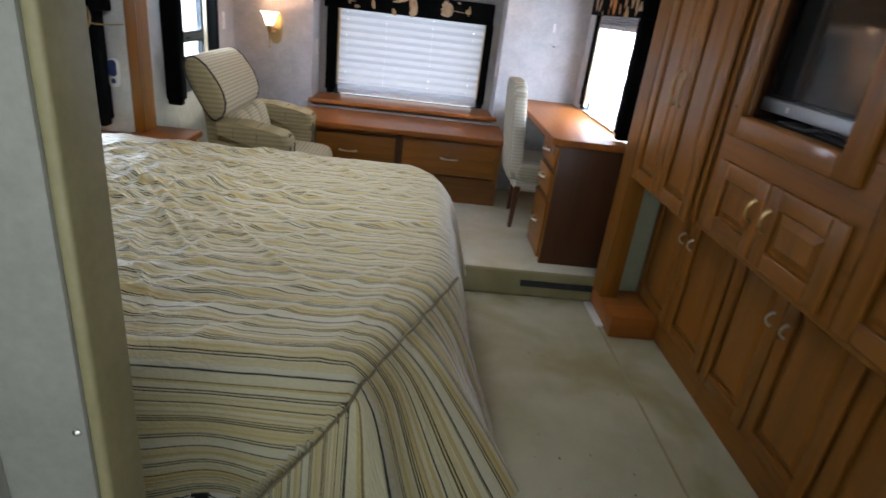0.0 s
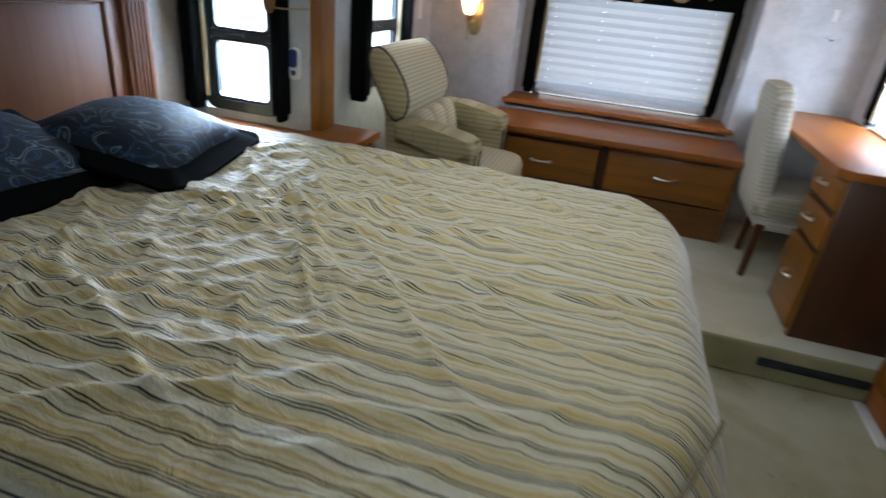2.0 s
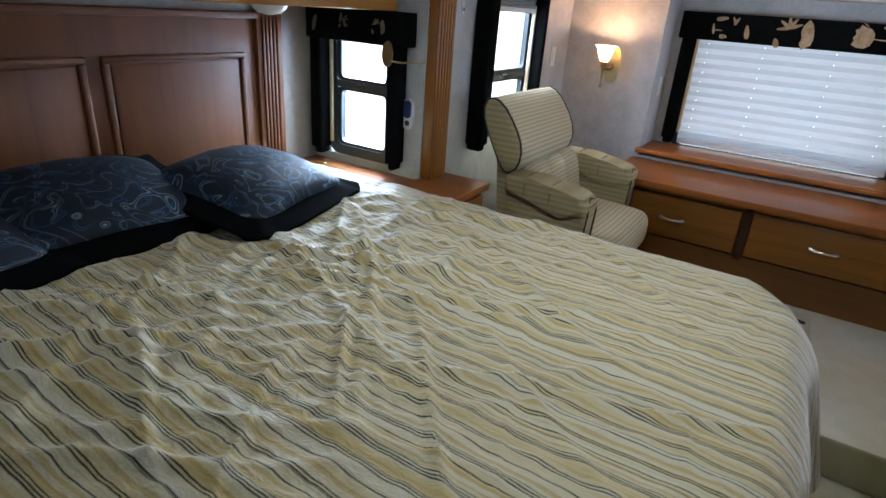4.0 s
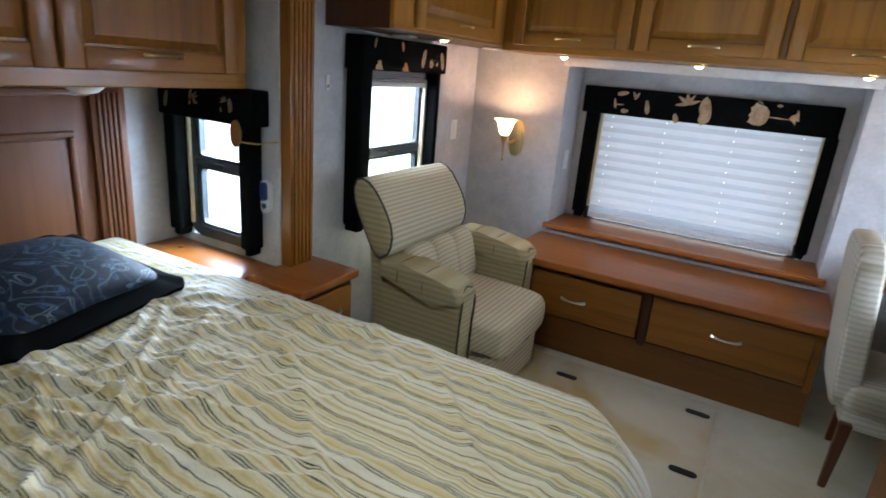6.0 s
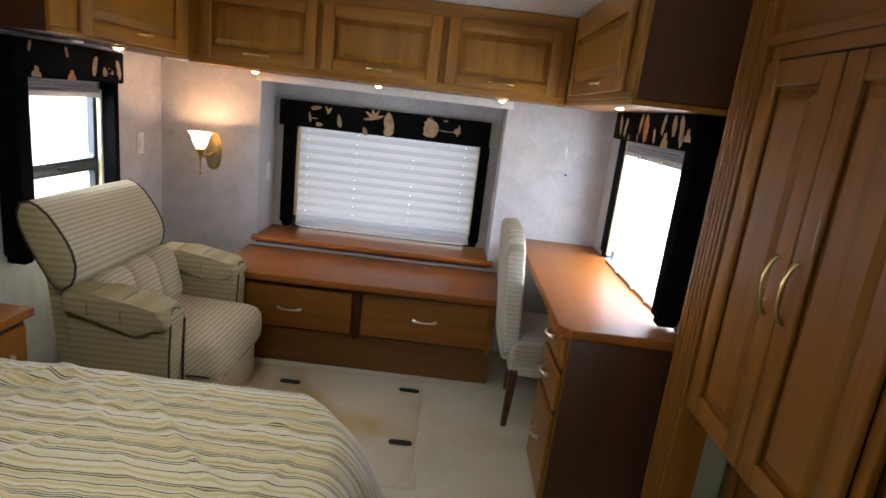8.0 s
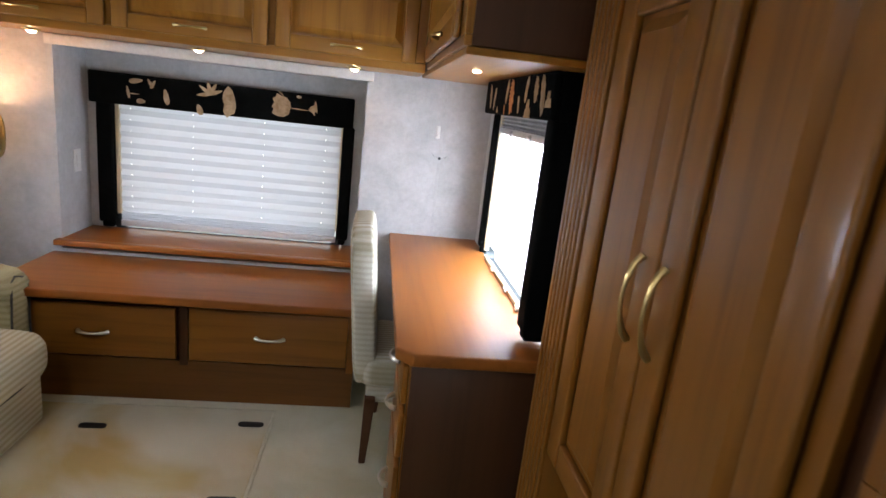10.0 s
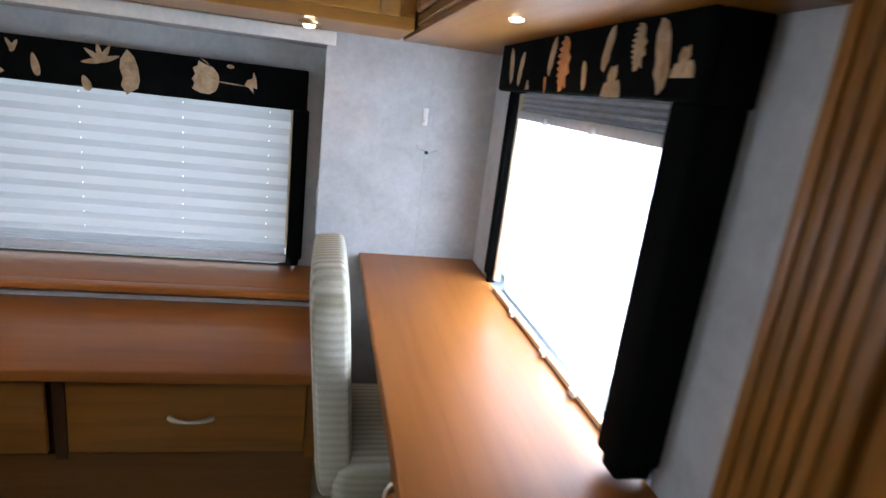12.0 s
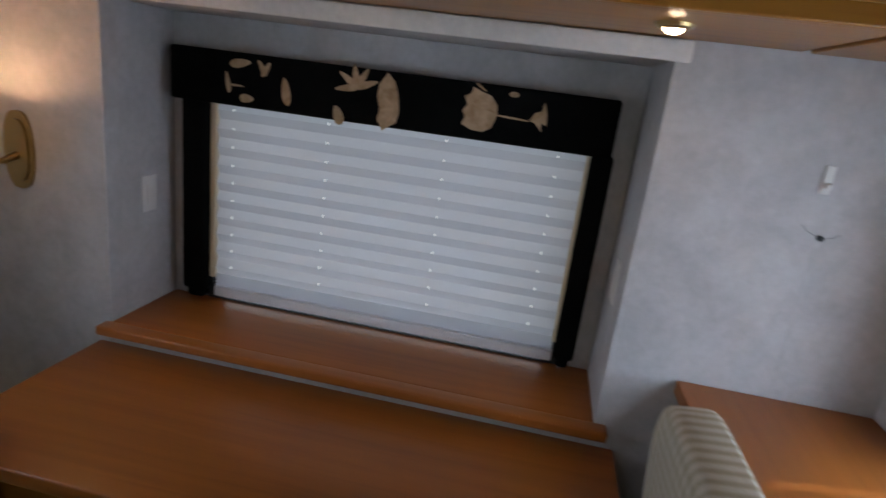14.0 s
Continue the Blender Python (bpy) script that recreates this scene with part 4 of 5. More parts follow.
# ---------------------------------------------------------------- rear end: bench, sill, cabinets
sill = boxes((0.022, 1.518, 5.01, YB, 0.738, 0.768), (NX0, NX1, YB - 0.002, YW, 0.738, 0.7675), bev=0.007, seg=3)
structure("window_sill", sill, top_x, "reddish wooden sill board under the rear window", "window sill", True)

bench = thing("storage_bench", "reddish wooden bench chest with two drawers under the window", "bench", (0.78, 4.8, PLAT))
part("bench_top", boxes((0.0, 1.548, 4.50, YB - 0.002, 0.662, 0.70), bev=0.006, seg=3), top_x, bench)
carcass(bench, [wood_x, shaded_panel_wood, shaded_kick_wood], (0.04, 1.53, 4.60, YB - 0.004, PLAT, 0.661, 1), (0.04, 0.10, 4.582, 4.60, 0.35, 0.661), (0.755, 0.79, 4.582, 4.60, 0.35, 0.661, 1), (1.495, 1.53, 4.582, 4.60, 0.35, 0.661),
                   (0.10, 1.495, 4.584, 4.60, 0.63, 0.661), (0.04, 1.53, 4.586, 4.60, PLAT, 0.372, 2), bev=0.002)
drawer_front(bench, "-y", 4.582, 0.085, 0.745, 0.385, 0.625, (0.405, 0.50, 0.125))
drawer_front(bench, "-y", 4.582, 0.80, 1.495, 0.385, 0.635, (1.15, 0.512, 0.125))


def overhead(label, body_rows, base):
    c = thing("overhead_cabinet", label, "cabinet", base, "overhead cabinets")
    carcass(c, [over_x, over_y, over_z, shaded_panel_wood], *body_rows, bev=0.004)
    return c


DV0, DV1 = 1.775, 2.085
rear = overhead("honey-brown wooden overhead cabinet above the rear window", [(-0.205, 1.735, 4.675, YB, 1.735, CEIL - 0.004), (-0.205, 1.735, 4.66, 4.68, 1.735, 1.775), (-0.205, 1.735, 4.66, 4.68, 2.085, CEIL - 0.004),
                *[(a, b, 4.66, 4.68, 1.775, 2.085, 2) for a, b in ((-0.205, -0.13), (0.45, 0.475), (1.08, 1.105), (1.68, 1.735))]], (0.78, 4.86, 1.735))
for a, b in ((-0.145, 0.448), (0.478, 1.078), (1.108, 1.690)):
    cabinet_door(rear, "-y", 4.66, a, b, DV0 - 0.008, DV1 + 0.008, ((a + b) / 2, 1.803, 0.125, False, brass), mats=(over_z, over_x))
left = overhead("honey-brown wooden overhead cabinet above the recliner", [(XL + 0.002, -0.215, 3.655, YB, 1.752, CEIL - 0.004, 3), (-0.22, -0.20, 3.645, 4.655, 1.752, 1.775, 1), (-0.22, -0.20, 3.645, 4.655, 2.085, CEIL - 0.004, 1),
                *[(-0.22, -0.20, a, b, 1.775, 2.085, 2) for a, b in ((3.645, 3.80), (4.54, 4.655))]], (-0.37, 4.3, 1.752))
cabinet_door(left, "+x", -0.20, 3.785, 4.552, DV0 - 0.01, DV1 + 0.008, (4.19, 1.81, 0.11, False, brass), mats=(over_z, over_y))
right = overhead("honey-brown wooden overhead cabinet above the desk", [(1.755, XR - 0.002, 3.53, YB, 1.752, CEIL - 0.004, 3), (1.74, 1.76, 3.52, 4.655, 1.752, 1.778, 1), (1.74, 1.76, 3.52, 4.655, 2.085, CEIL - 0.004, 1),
                 *[(1.74, 1.76, a, b, 1.778, 2.085, 2) for a, b in ((3.52, 3.61), (4.545, 4.655))], (1.75, XR - 0.002, 3.535, YB - 0.002, 1.733, 1.7525, 1)], (1.93, 4.3, 1.752))
cabinet_door(right, "-x", 1.74, 3.60, 4.555, DV0, DV1 + 0.008, (3.93, 1.81, 0.11, False, brass), mats=(over_z, over_y))
structure("recess_trim", boxes((NX0 - 0.03, NX1 + 0.03, YB - 0.014, YB, NZ1 - 0.004, 1.732), bev=0.004), trim_white, "pale trim strip over the window recess", "trim", True)

nook = overhead("honey-brown wooden overhead cabinet above the bed head", [(-1.198, -0.695, 1.085, 3.345, 1.488, CEIL - 0.004, 1), (-0.70, -0.68, 1.085, 3.36, 1.485, 1.54, 1), (-0.70, -0.68, 1.085, 3.36, 2.09, CEIL - 0.004, 1),
                *[(-0.70, -0.68, a, b, 1.54, 2.09, 2) for a, b in ((3.30, 3.36), (2.655, 2.69), (2.0, 2.035), (1.085, 1.3))]], (-0.94, 2.2, 1.486))
for a, b in ((2.678, 3.312), (2.022, 2.668), (1.29, 2.012)):
    cabinet_door(nook, "+x", -0.68, a, b, 1.537, 2.095, ((a + b) / 2, 1.588, 0.14, False, brass), frame_w=0.066)


def puck(x, y, z, lit=True):
    p = thing("puck_light", "small brass puck light glowing under the cabinet" if lit else "small brass puck light under the cabinet", "light", (x, y, z), "puck lights")
    bm = bmesh.new()
    lathe(bm, (x, y, z), [(0.020, -0.009), (0.026, -0.011), (0.034, -0.006), (0.036, 0.0), (0.03, 0.0005)], 20)
    part("ring", bm, brass, p)
    bm = bmesh.new()
    lathe(bm, (x, y, z), [(0.0, -0.020), (0.011, -0.018), (0.0185, -0.0115), (0.0195, -0.004)], 18)
    part("lens", bm, puck_glow, p, "glowing frosted lens")
    lamp("puck_bulb", "SPOT", pose(x, y, z - 0.027), 1.2, WARM, radius=0.015, cone=140)


for x, y, z in ((0.08, 4.833, 1.735), (0.754, 4.833, 1.735), (1.429, 4.833, 1.735), (-0.262, 4.14, 1.752), (1.868, 4.095, 1.747)):
    puck(x, y, z)
for x, y, z in ((1.86, 4.46, 1.7465), (-0.36, 4.86, 1.7515), (-0.42, 4.05, 1.7515)):
    solid("cover_plate", boxes((x - 0.05, x + 0.05, y - 0.035, y + 0.035, z - 0.012, z), bev=0.005), white_plastic, "white plastic plate under the overhead cabinet", "cover plate")
bm = bmesh.new()
lathe(bm, (-0.90, 2.86, 1.4885), [(0.0, -0.045), (0.04, -0.038), (0.062, -0.02), (0.07, 0.0)], 24)
solid("dome_light", bm, white_plastic, "unlit white dome light under the bed cabinet", "light")

# ---------------------------------------------------------------- sconce and small wall things
sc = thing("wall_sconce", "brass wall sconce with a glowing frosted glass shade", "wall lamp", (-0.2, YB, 1.25))
bm = bmesh.new()
at = place_of("-y", YB)
for s, w in ((1.0, 0.010), (0.8, 0.018)):
    prism(bm, [(-0.232 + 0.048 * s * math.copysign(abs(math.cos(a)) ** 0.75, math.cos(a)), 1.248 + 0.112 * s * math.copysign(abs(math.sin(a)) ** 0.9, math.sin(a))) for a in (2 * math.pi * i / 24 for i in range(24))], at, 0.001, w)
part("back_plate", bm, brass, sc)
bm = tube(bmesh.new(), [(-0.232, YB - 0.015, 1.235), (-0.233, YB - 0.06, 1.222), (-0.234, YB - 0.11, 1.226), (-0.235, YB - 0.165, 1.235), (-0.235, 4.88, 1.25)], [0.012, 0.009, 0.008, 0.008, 0.01], 10)
part("arm", bm, brass, sc)
bm = lathe(bmesh.new(), (-0.235, 4.88, 1.13), [(0.0, -0.012), (0.007, -0.008), (0.009, 0), (0.003, 0.012), (0.003, 0.035), (0.007, 0.05), (0.005, 0.07), (0.011, 0.10), (0.020, 0.122), (0.024, 0.142), (0.0, 0.148)], 18)
part("socket_cup", bm, brass, sc)
bm = bmesh.new()
rings = []
for r, h in ((0.020, 0.0), (0.031, 0.016), (0.039, 0.038), (0.044, 0.060), (0.052, 0.078), (0.066, 0.092)):
    rings.append([bm.verts.new((-0.235 + r * (1 + 0.05 * (h > 0.09) * math.cos(5 * a)) * math.cos(a), 4.88 + r * (1 + 0.05 * (h > 0.09) * math.cos(5 * a)) * math.sin(a), 1.272 + h)) for a in (2 * math.pi * i / 30 for i in range(30))])
for a, b in zip(rings, rings[1:]):
    for i in range(30):
        bm.faces.new((a[i], a[(i + 1) % 30], b[(i + 1) % 30], b[i]))
part("glass_shade", bm, lamp_glass, sc, "frosted glass tulip shade")


def wall_plate(face, plane, u, v, label, w=0.07, h=0.115):
    at = place_of(face, plane)
    t = thing("light_switch", label, "switch", at(u, v, 0))
    part("plate", fbox(bmesh.new(), at, u - w / 2, u + w / 2, v - h / 2, v + h / 2, 0.0005, 0.006, 0.003), white_plastic, t)
    part("rocker", fbox(bmesh.new(), at, u - w * 0.2, u + w * 0.2, v - h * 0.28, v + h * 0.28, 0.006, 0.010, 0.002), white_plastic, t)


wall_plate("+x", NX0, 5.235, 1.135, "white switch in the window recess")
wall_plate("-x", NX1, 5.20, 1.12, "white switch on the recess's far side")
wall_plate("+x", XL, 4.82, 1.27, "white switch on the wallpapered wall")


def clip(face, plane, u, v, label):
    at = place_of(face, plane)
    bm = bmesh.new()
    fbox(bm, at, u - 0.011, u + 0.011, v - 0.032, v + 0.032, 0.0005, 0.006, 0.003)
    fbox(bm, at, u - 0.006, u + 0.006, v - 0.02, v - 0.006, 0.006, 0.02, 0.003)
    solid("wall_hook", bm, white_plastic, label, "hook")


clip("+x", XL, 3.675, 1.524, "small white adhesive hook on the side wall")
clip("-y", YB, 1.858, 1.478, "small white adhesive hook on the rear wall")
bm = bmesh.new()
lathe(bm, (1.878, YB, 1.347), [(0.006, 0.0), (0.007, 0.003), (0.003, 0.008), (0.006, 0.014), (0, 0.016)], 12, (0, -1, 0))
solid("wall_hook", bm, black_metal, "small dark screw hook on the rear wall", "hook")
wire = tube(bmesh.new(), [(1.835, YB - 0.003, 1.372), (1.848, YB - 0.006, 1.358), (1.866, YB - 0.004, 1.352), (1.884, YB - 0.006, 1.346), (1.905, YB - 0.005, 1.353), (1.918, YB - 0.003, 1.361)], 0.0006, 6)
solid("wire", wire, black_metal, "short bent dark wire on the rear wall", "wire")
structure("wall_seam", boxes((1.872, 1.886, YB - 0.0012, YB, 0.94, 1.735), bev=0.0005), wall_paper, "thin covering strip on the wallpaper seam", "trim")

rem = thing("wall_thermometer", "white remote holder with a navy remote on the wall", "remote", (-0.618, 3.40, 1.0))
at = place_of("-y", 3.40)
bm = prism(bmesh.new(), rounded(-0.645, -0.592, 0.992, 1.128, 0.024), at, 0.0, 0.018)
part("holder", bm, white_plastic, rem)
bm = prism(bmesh.new(), rounded(-0.638, -0.599, 1.045, 1.122, 0.017), at, 0.0185, 0.026)
part("remote", bm, navy_plastic, rem, "navy remote control")
bm = lathe(bmesh.new(), (-0.618, 3.38, 1.022), [(0.012, 0.0), (0.012, 0.004), (0, 0.005)], 14, (0, -1, 0))
part("button", bm, navy_plastic, rem)

hb = thing("curtain_holdback", "brass oval curtain holdback on a thin rod", "holdback", (-0.68, 3.30, 1.30))
bm = prism(bmesh.new(), [(-0.675 + 0.026 * math.cos(a), 1.315 + 0.052 * math.sin(a)) for a in (2 * math.pi * i / 20 for i in range(20))], place_of("-y", 3.30), 0.0, 0.012)
part("oval_plate", bm, brass, hb)
part("rod", tube(bmesh.new(), [(-0.675, 3.295, 1.29), (-0.62, 3.29, 1.288), (-0.56, 3.30, 1.29), (-0.555, 3.40, 1.29)], 0.0035, 8), brass, hb)


# ---------------------------------------------------------------- columns and nightstand
def column(label, face, plane, u0, u1, v0, v1, deep, rail):
    """A reeded wooden column."""
    at = place_of(face, plane)
    c = thing("fluted_column", label, "column", at((u0 + u1) / 2, v0, 0), kind="structure")
    bm = bmesh.new()
    fbox(bm, at, u0, u1, v0, v1, -deep, -0.004, 0.004)
    part("shaft", bm, wood_z, c)
    w = u1 - u0
    for i in range(4):
        a = u0 + w * (0.16 + 0.68 * i / 4) + 0.003
        bm = bmesh.new()
        fbox(bm, at, a, a + w * 0.68 / 4 - 0.006, v0 + rail, v1 - 0.05, -0.006, 0.004, 0.0045, 3)
        part("reed", bm, wood_z, c)
    for a, b in ((u0, u0 + w * 0.13), (u1 - w * 0.13, u1)):
        bm = bmesh.new()
        fbox(bm, at, a, b, v0, v1, -0.006, 0.003, 0.003)
        part("edge_fillet", bm, wood_z, c)
    return c


column("fluted honey-brown wooden column beside the bed nook", "+x", -0.50, 3.408, 3.54, 0.772, CEIL - 0.002, 0.10, 0.0)
column("fluted honey-brown wooden column beside the wardrobe", "-x", 2.015, 3.285, 3.43, 0.127, CEIL - 0.002, 0.10, 0.0)
structure("plinth_block", boxes((2.025, 2.278, 3.065, 3.45, 0.0, 0.125), bev=0.004), top_x, "low wooden plinth block on the carpet", "plinth", True)

ns = thing("nightstand", "reddish wooden nightstand shelf with a drawer beside the bed", "nightstand", (-0.5, 3.4, 0))
part("shelf_top", boxes((-1.196, -0.56, 3.155, 3.398, 0.735, 0.765), (-0.56, -0.275, 3.235, 3.59, 0.737, 0.772), bev=0.006, seg=3), top_x, ns)
part("body", boxes((-1.19, -0.56, 3.19, 3.395, 0.0, 0.734), (-0.545, -0.305, 3.27, 3.57, 0.0, 0.736), bev=0.003), shaded_panel_wood, ns, smooth=False)
d = drawer_front(ns, "+x", -0.305, 3.295, 3.555, 0.53, 0.715, (3.425, 0.62, 0.10))
cabinet_door(ns, "+x", -0.305, 3.295, 3.555, 0.18, 0.515, None, 0.05)
# Brass disc added where a small sun spot brightens the shelf.
bm = lathe(bmesh.new(), (-1.05, 3.29, 0.7655), [(0.016, 0), (0.016, 0.004), (0.010, 0.008), (0, 0.009)], 14)
solid("brass_knob", bm, brass, "small shiny brass disc standing for a sun spot on the nightstand shelf", "button")

# ---------------------------------------------------------------- wall unit with wardrobe and television
ward = thing("wardrobe", "tall honey-brown wooden wardrobe with two panelled doors", "wardrobe", (2.37, 2.92, 0.86))
carcass(ward, [wood_x, wood_y, wood_z, shaded_panel_wood], (2.05, 2.715, 2.567, 3.283, 0.86, CEIL - 0.004, 3), (2.03, 2.05, 2.567, 2.60, 0.86, 2.155, 2), (2.03, 2.05, 3.24, 3.283, 0.86, 2.155, 2), (2.03, 2.05, 2.60, 3.24, 1.88, 2.155, 1),
                   (2.03, 2.05, 2.60, 3.24, 0.86, 0.885, 1), (2.012, 2.03, 2.567, 3.283, 1.915, 1.945, 1))
cabinet_door(ward, "-x", 2.03, 2.938, 3.262, 0.846, 1.872, (2.982, 1.33, 0.15, True, brass), 0.066)
cabinet_door(ward, "-x", 2.03, 2.598, 2.931, 0.846, 1.872, (2.902, 1.33, 0.15, True, brass), 0.066)
structure("filler_strip", boxes((2.052, 2.08, 2.53, 2.567, 0.862, 2.155), bev=0.003), shaded_panel_wood, "wooden filler strip beside the wardrobe, darkened for shade", "trim", True)

tvc = thing("television_cabinet", "honey-brown wooden wall cabinet with an open television niche", "cabinet", (2.37, 2.1, 0.86))
Y0, Y1, O0, O1, Z0, Z1 = 1.72, 2.53, 1.885, 2.414, 1.312, 1.90
# Niche shelf, top and back are near-black: the recess's shade is in their colour.
carcass(tvc, [wood_x, wood_y, wood_z, shaded_panel_wood, recess_dirt_black], (2.03, 2.05, Y0, Y1, 0.86, Z0, 1), (2.03, 2.05, Y0, Y1, Z1, 2.155, 1), (2.03, 2.05, Y0, O0, Z0, Z1, 2), (2.03, 2.05, O1, Y1, Z0, Z1, 2), (2.05, 2.70, Y0, Y0 + 0.02, 0.86, 2.155, 3), (2.05, 2.70, Y1 - 0.02, Y1, 0.86, 2.155, 3),
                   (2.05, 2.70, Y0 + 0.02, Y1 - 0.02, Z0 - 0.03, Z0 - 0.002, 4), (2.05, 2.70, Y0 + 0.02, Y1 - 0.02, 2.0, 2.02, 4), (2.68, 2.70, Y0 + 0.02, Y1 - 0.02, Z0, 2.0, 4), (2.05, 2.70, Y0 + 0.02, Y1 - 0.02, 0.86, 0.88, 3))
for name, r, m in (("frame_stile", (2.004, 2.031, 1.80, O0, 1.235, 1.99), wood_z), ("frame_stile", (2.004, 2.031, O1, 2.492, 1.235, 1.99), wood_z), ("frame_rail", (2.005, 2.031, O0, O1, 1.235, Z0), wood_y), ("frame_rail", (2.005, 2.031, O0, O1, Z1, 1.99), wood_y)):
    part(name, boxes(r, bev=0.009, seg=3), m, tvc)
for y, z in ((2.455, 1.337), (2.458, 1.735)):
    part("screw", lathe(bmesh.new(), (2.004, y, z), [(0.006, 0.0), (0.006, 0.001), (0.004, 0.003), (0, 0.0035)], 12, (-1, 0, 0)), leg_wood, tvc, "dark screw cap")
cabinet_door(tvc, "-x", 2.03, 2.130, 2.455, 0.886, 1.150, (2.170, 1.045, 0.075, True, brass), 0.062)
cabinet_door(tvc, "-x", 2.03, 1.765, 2.120, 0.886, 1.150, (2.082, 1.04, 0.075, True, brass), 0.062)
near = thing("wall_cabinet", "honey-brown wooden wall cabinet with tall doors", "cabinet", (2.37, 1.3, 0.86))
part("body", boxes((2.03, 2.715, 0.93, 1.718, 0.86, 2.155, 2), bev=0.003), [wood_x, wood_y, wood_z], near, smooth=False)
for a, b in ((1.335, 1.69), (0.96, 1.322)):
    cabinet_door(near, "-x", 2.03, a, b, 0.886, 2.05, (b - 0.04 if a < 1 else a + 0.04, 1.40, 0.16, True, brass), 0.066)

tv = thing("television", "flat black television with a silver lower edge", "television", (2.25, 2.14, Z0))
at = place_of("-x", 2.11)
part("casing", fbox(bmesh.new(), at, 1.82, 2.47, 1.345, 1.86, -0.07, 0.0, 0.008, 3), black_plastic, tv)
part("screen", fbox(bmesh.new(), at, 1.85, 2.445, 1.392, 1.835, 0.0, 0.003, 0.001, 1), screen_glass, tv, "grey glossy screen")
part("lower_bezel", fbox(bmesh.new(), at, 1.82, 2.47, 1.335, 1.382, -0.02, 0.014, 0.008, 3), silver_plastic, tv, "silver lower bezel")
part("stand", boxes((2.07, 2.25, 1.98, 2.30, Z0 - 0.002, Z0 + 0.012), (2.13, 2.16, 2.06, 2.22, Z0 + 0.010, 1.36), bev=0.006), black_plastic, tv)
part("badge", fbox(bmesh.new(), at, 2.30, 2.316, 1.348, 1.366, 0.014, 0.0155, 0.001, 1), white_plastic, tv, "small white square badge")
cable = tube(bmesh.new(), [(2.062 + 0.012 * math.sin(i * 0.9), 2.02 - 0.10 * math.cos(i * 0.5), Z0 + 0.006 + 0.02 * max(0, math.sin(i * 0.5))) for i in range(16)], 0.004, 8)
solid("cable", cable, black_plastic, "loose black cable lying in the television niche", "cable")


def base_cabinet(y0, y1, split):
    c = thing("base_cabinet", "honey-brown wooden base cabinet with two panelled doors", "cabinet", (2.5, (y0 + y1) / 2, 0), "base cabinets")
    carcass(c, [wood_x, wood_y, wood_z, shaded_panel_wood], (2.30, 2.715, y0 + 0.001, y1 - 0.001, 0.0, 0.858, 3), (2.28, 2.30, y0 + 0.001, y1 - 0.001, 0.82, 0.858, 1), (2.284, 2.30, y0 + 0.001, y1 - 0.001, 0.0, 0.13, 1), (2.28, 2.30, y0 + 0.001, y0 + 0.02, 0.13, 0.82, 2), (2.28, 2.30, y1 - 0.02, y1 - 0.001, 0.13, 0.82, 2))
    for a, b, k in ((y0 + 0.012, split - 0.006, split - 0.045), (split + 0.006, y1 - 0.012, split + 0.045)):
        cabinet_door(c, "-x", 2.28, a, b, 0.14, 0.815, (k, 0.625, 0.055, True, nickel), 0.062)


base_cabinet(2.56, 3.40, 2.972)
base_cabinet(1.79, 2.56, 2.185)
base_cabinet(0.93, 1.79, 1.40)

# ---------------------------------------------------------------- desk and chair
desk = thing("desk", "reddish wooden wall desk with a three-drawer pedestal", "desk", (1.9, 4.3, PLAT))
bm = prism(bmesh.new(), [(1.658, YB - 0.003), (1.658, 3.61), (1.704, 3.563), (XR - 0.003, 3.563), (XR - 0.003, YB - 0.003)], lambda u, v, w: (u, v, w), 0.897, 0.936)
bmesh.ops.bevel(bm, geom=bm.edges[:], offset=0.006, segments=3, affect="EDGES", profile=0.5)
part("desktop", bm, top_y, desk)
part("side_panel", boxes((1.705, XR - 0.004, 3.58, 3.602, PLAT, 0.896), bev=0.002), shaded_panel_wood, desk)
part("pedestal", boxes((1.705, XR - 0.006, 3.604, 3.935, PLAT + 0.02, 0.895), bev=0.003), shaded_panel_wood, desk, smooth=False)
part("front_edge", boxes((1.70, 1.706, 3.579, 3.604, PLAT, 0.896), bev=0.002), wood_z, desk)
for z0, z1 in ((0.765, 0.885), (0.59, 0.735), (0.205, 0.56)):
    drawer_front(desk, "-x", 1.703, 3.592, 3.93, z0, z1, (3.775, (z0 + z1) / 2 + 0.01, 0.09))

ch = thing("dining_chair", "upholstered checked chair with dark legs at the desk", "chair", (1.78, 4.37, PLAT))
bm = bmesh.new()
tilt = Euler((0, radians(-5), 0)).to_matrix()
cushion(bm, (1.558, 4.365, 0.828), (0.10, 0.43, 0.655), 0.30, 0.30, 32, 26, tilt, lambda q: Vector((q.x, q.y * (1 - 0.10 * max(0, q.z) ** 4), q.z)))
part("backrest", bm, chair_cloth, ch)
bm = bmesh.new()
cushion(bm, (1.79, 4.365, 0.575), (0.47, 0.45, 0.14), 0.35, 0.25, 36, 14)
part("seat", bm, chair_cloth, ch)
part("apron", boxes((1.59, 1.99, 4.17, 4.56, 0.44, 0.53), bev=0.01), chair_cloth, ch)
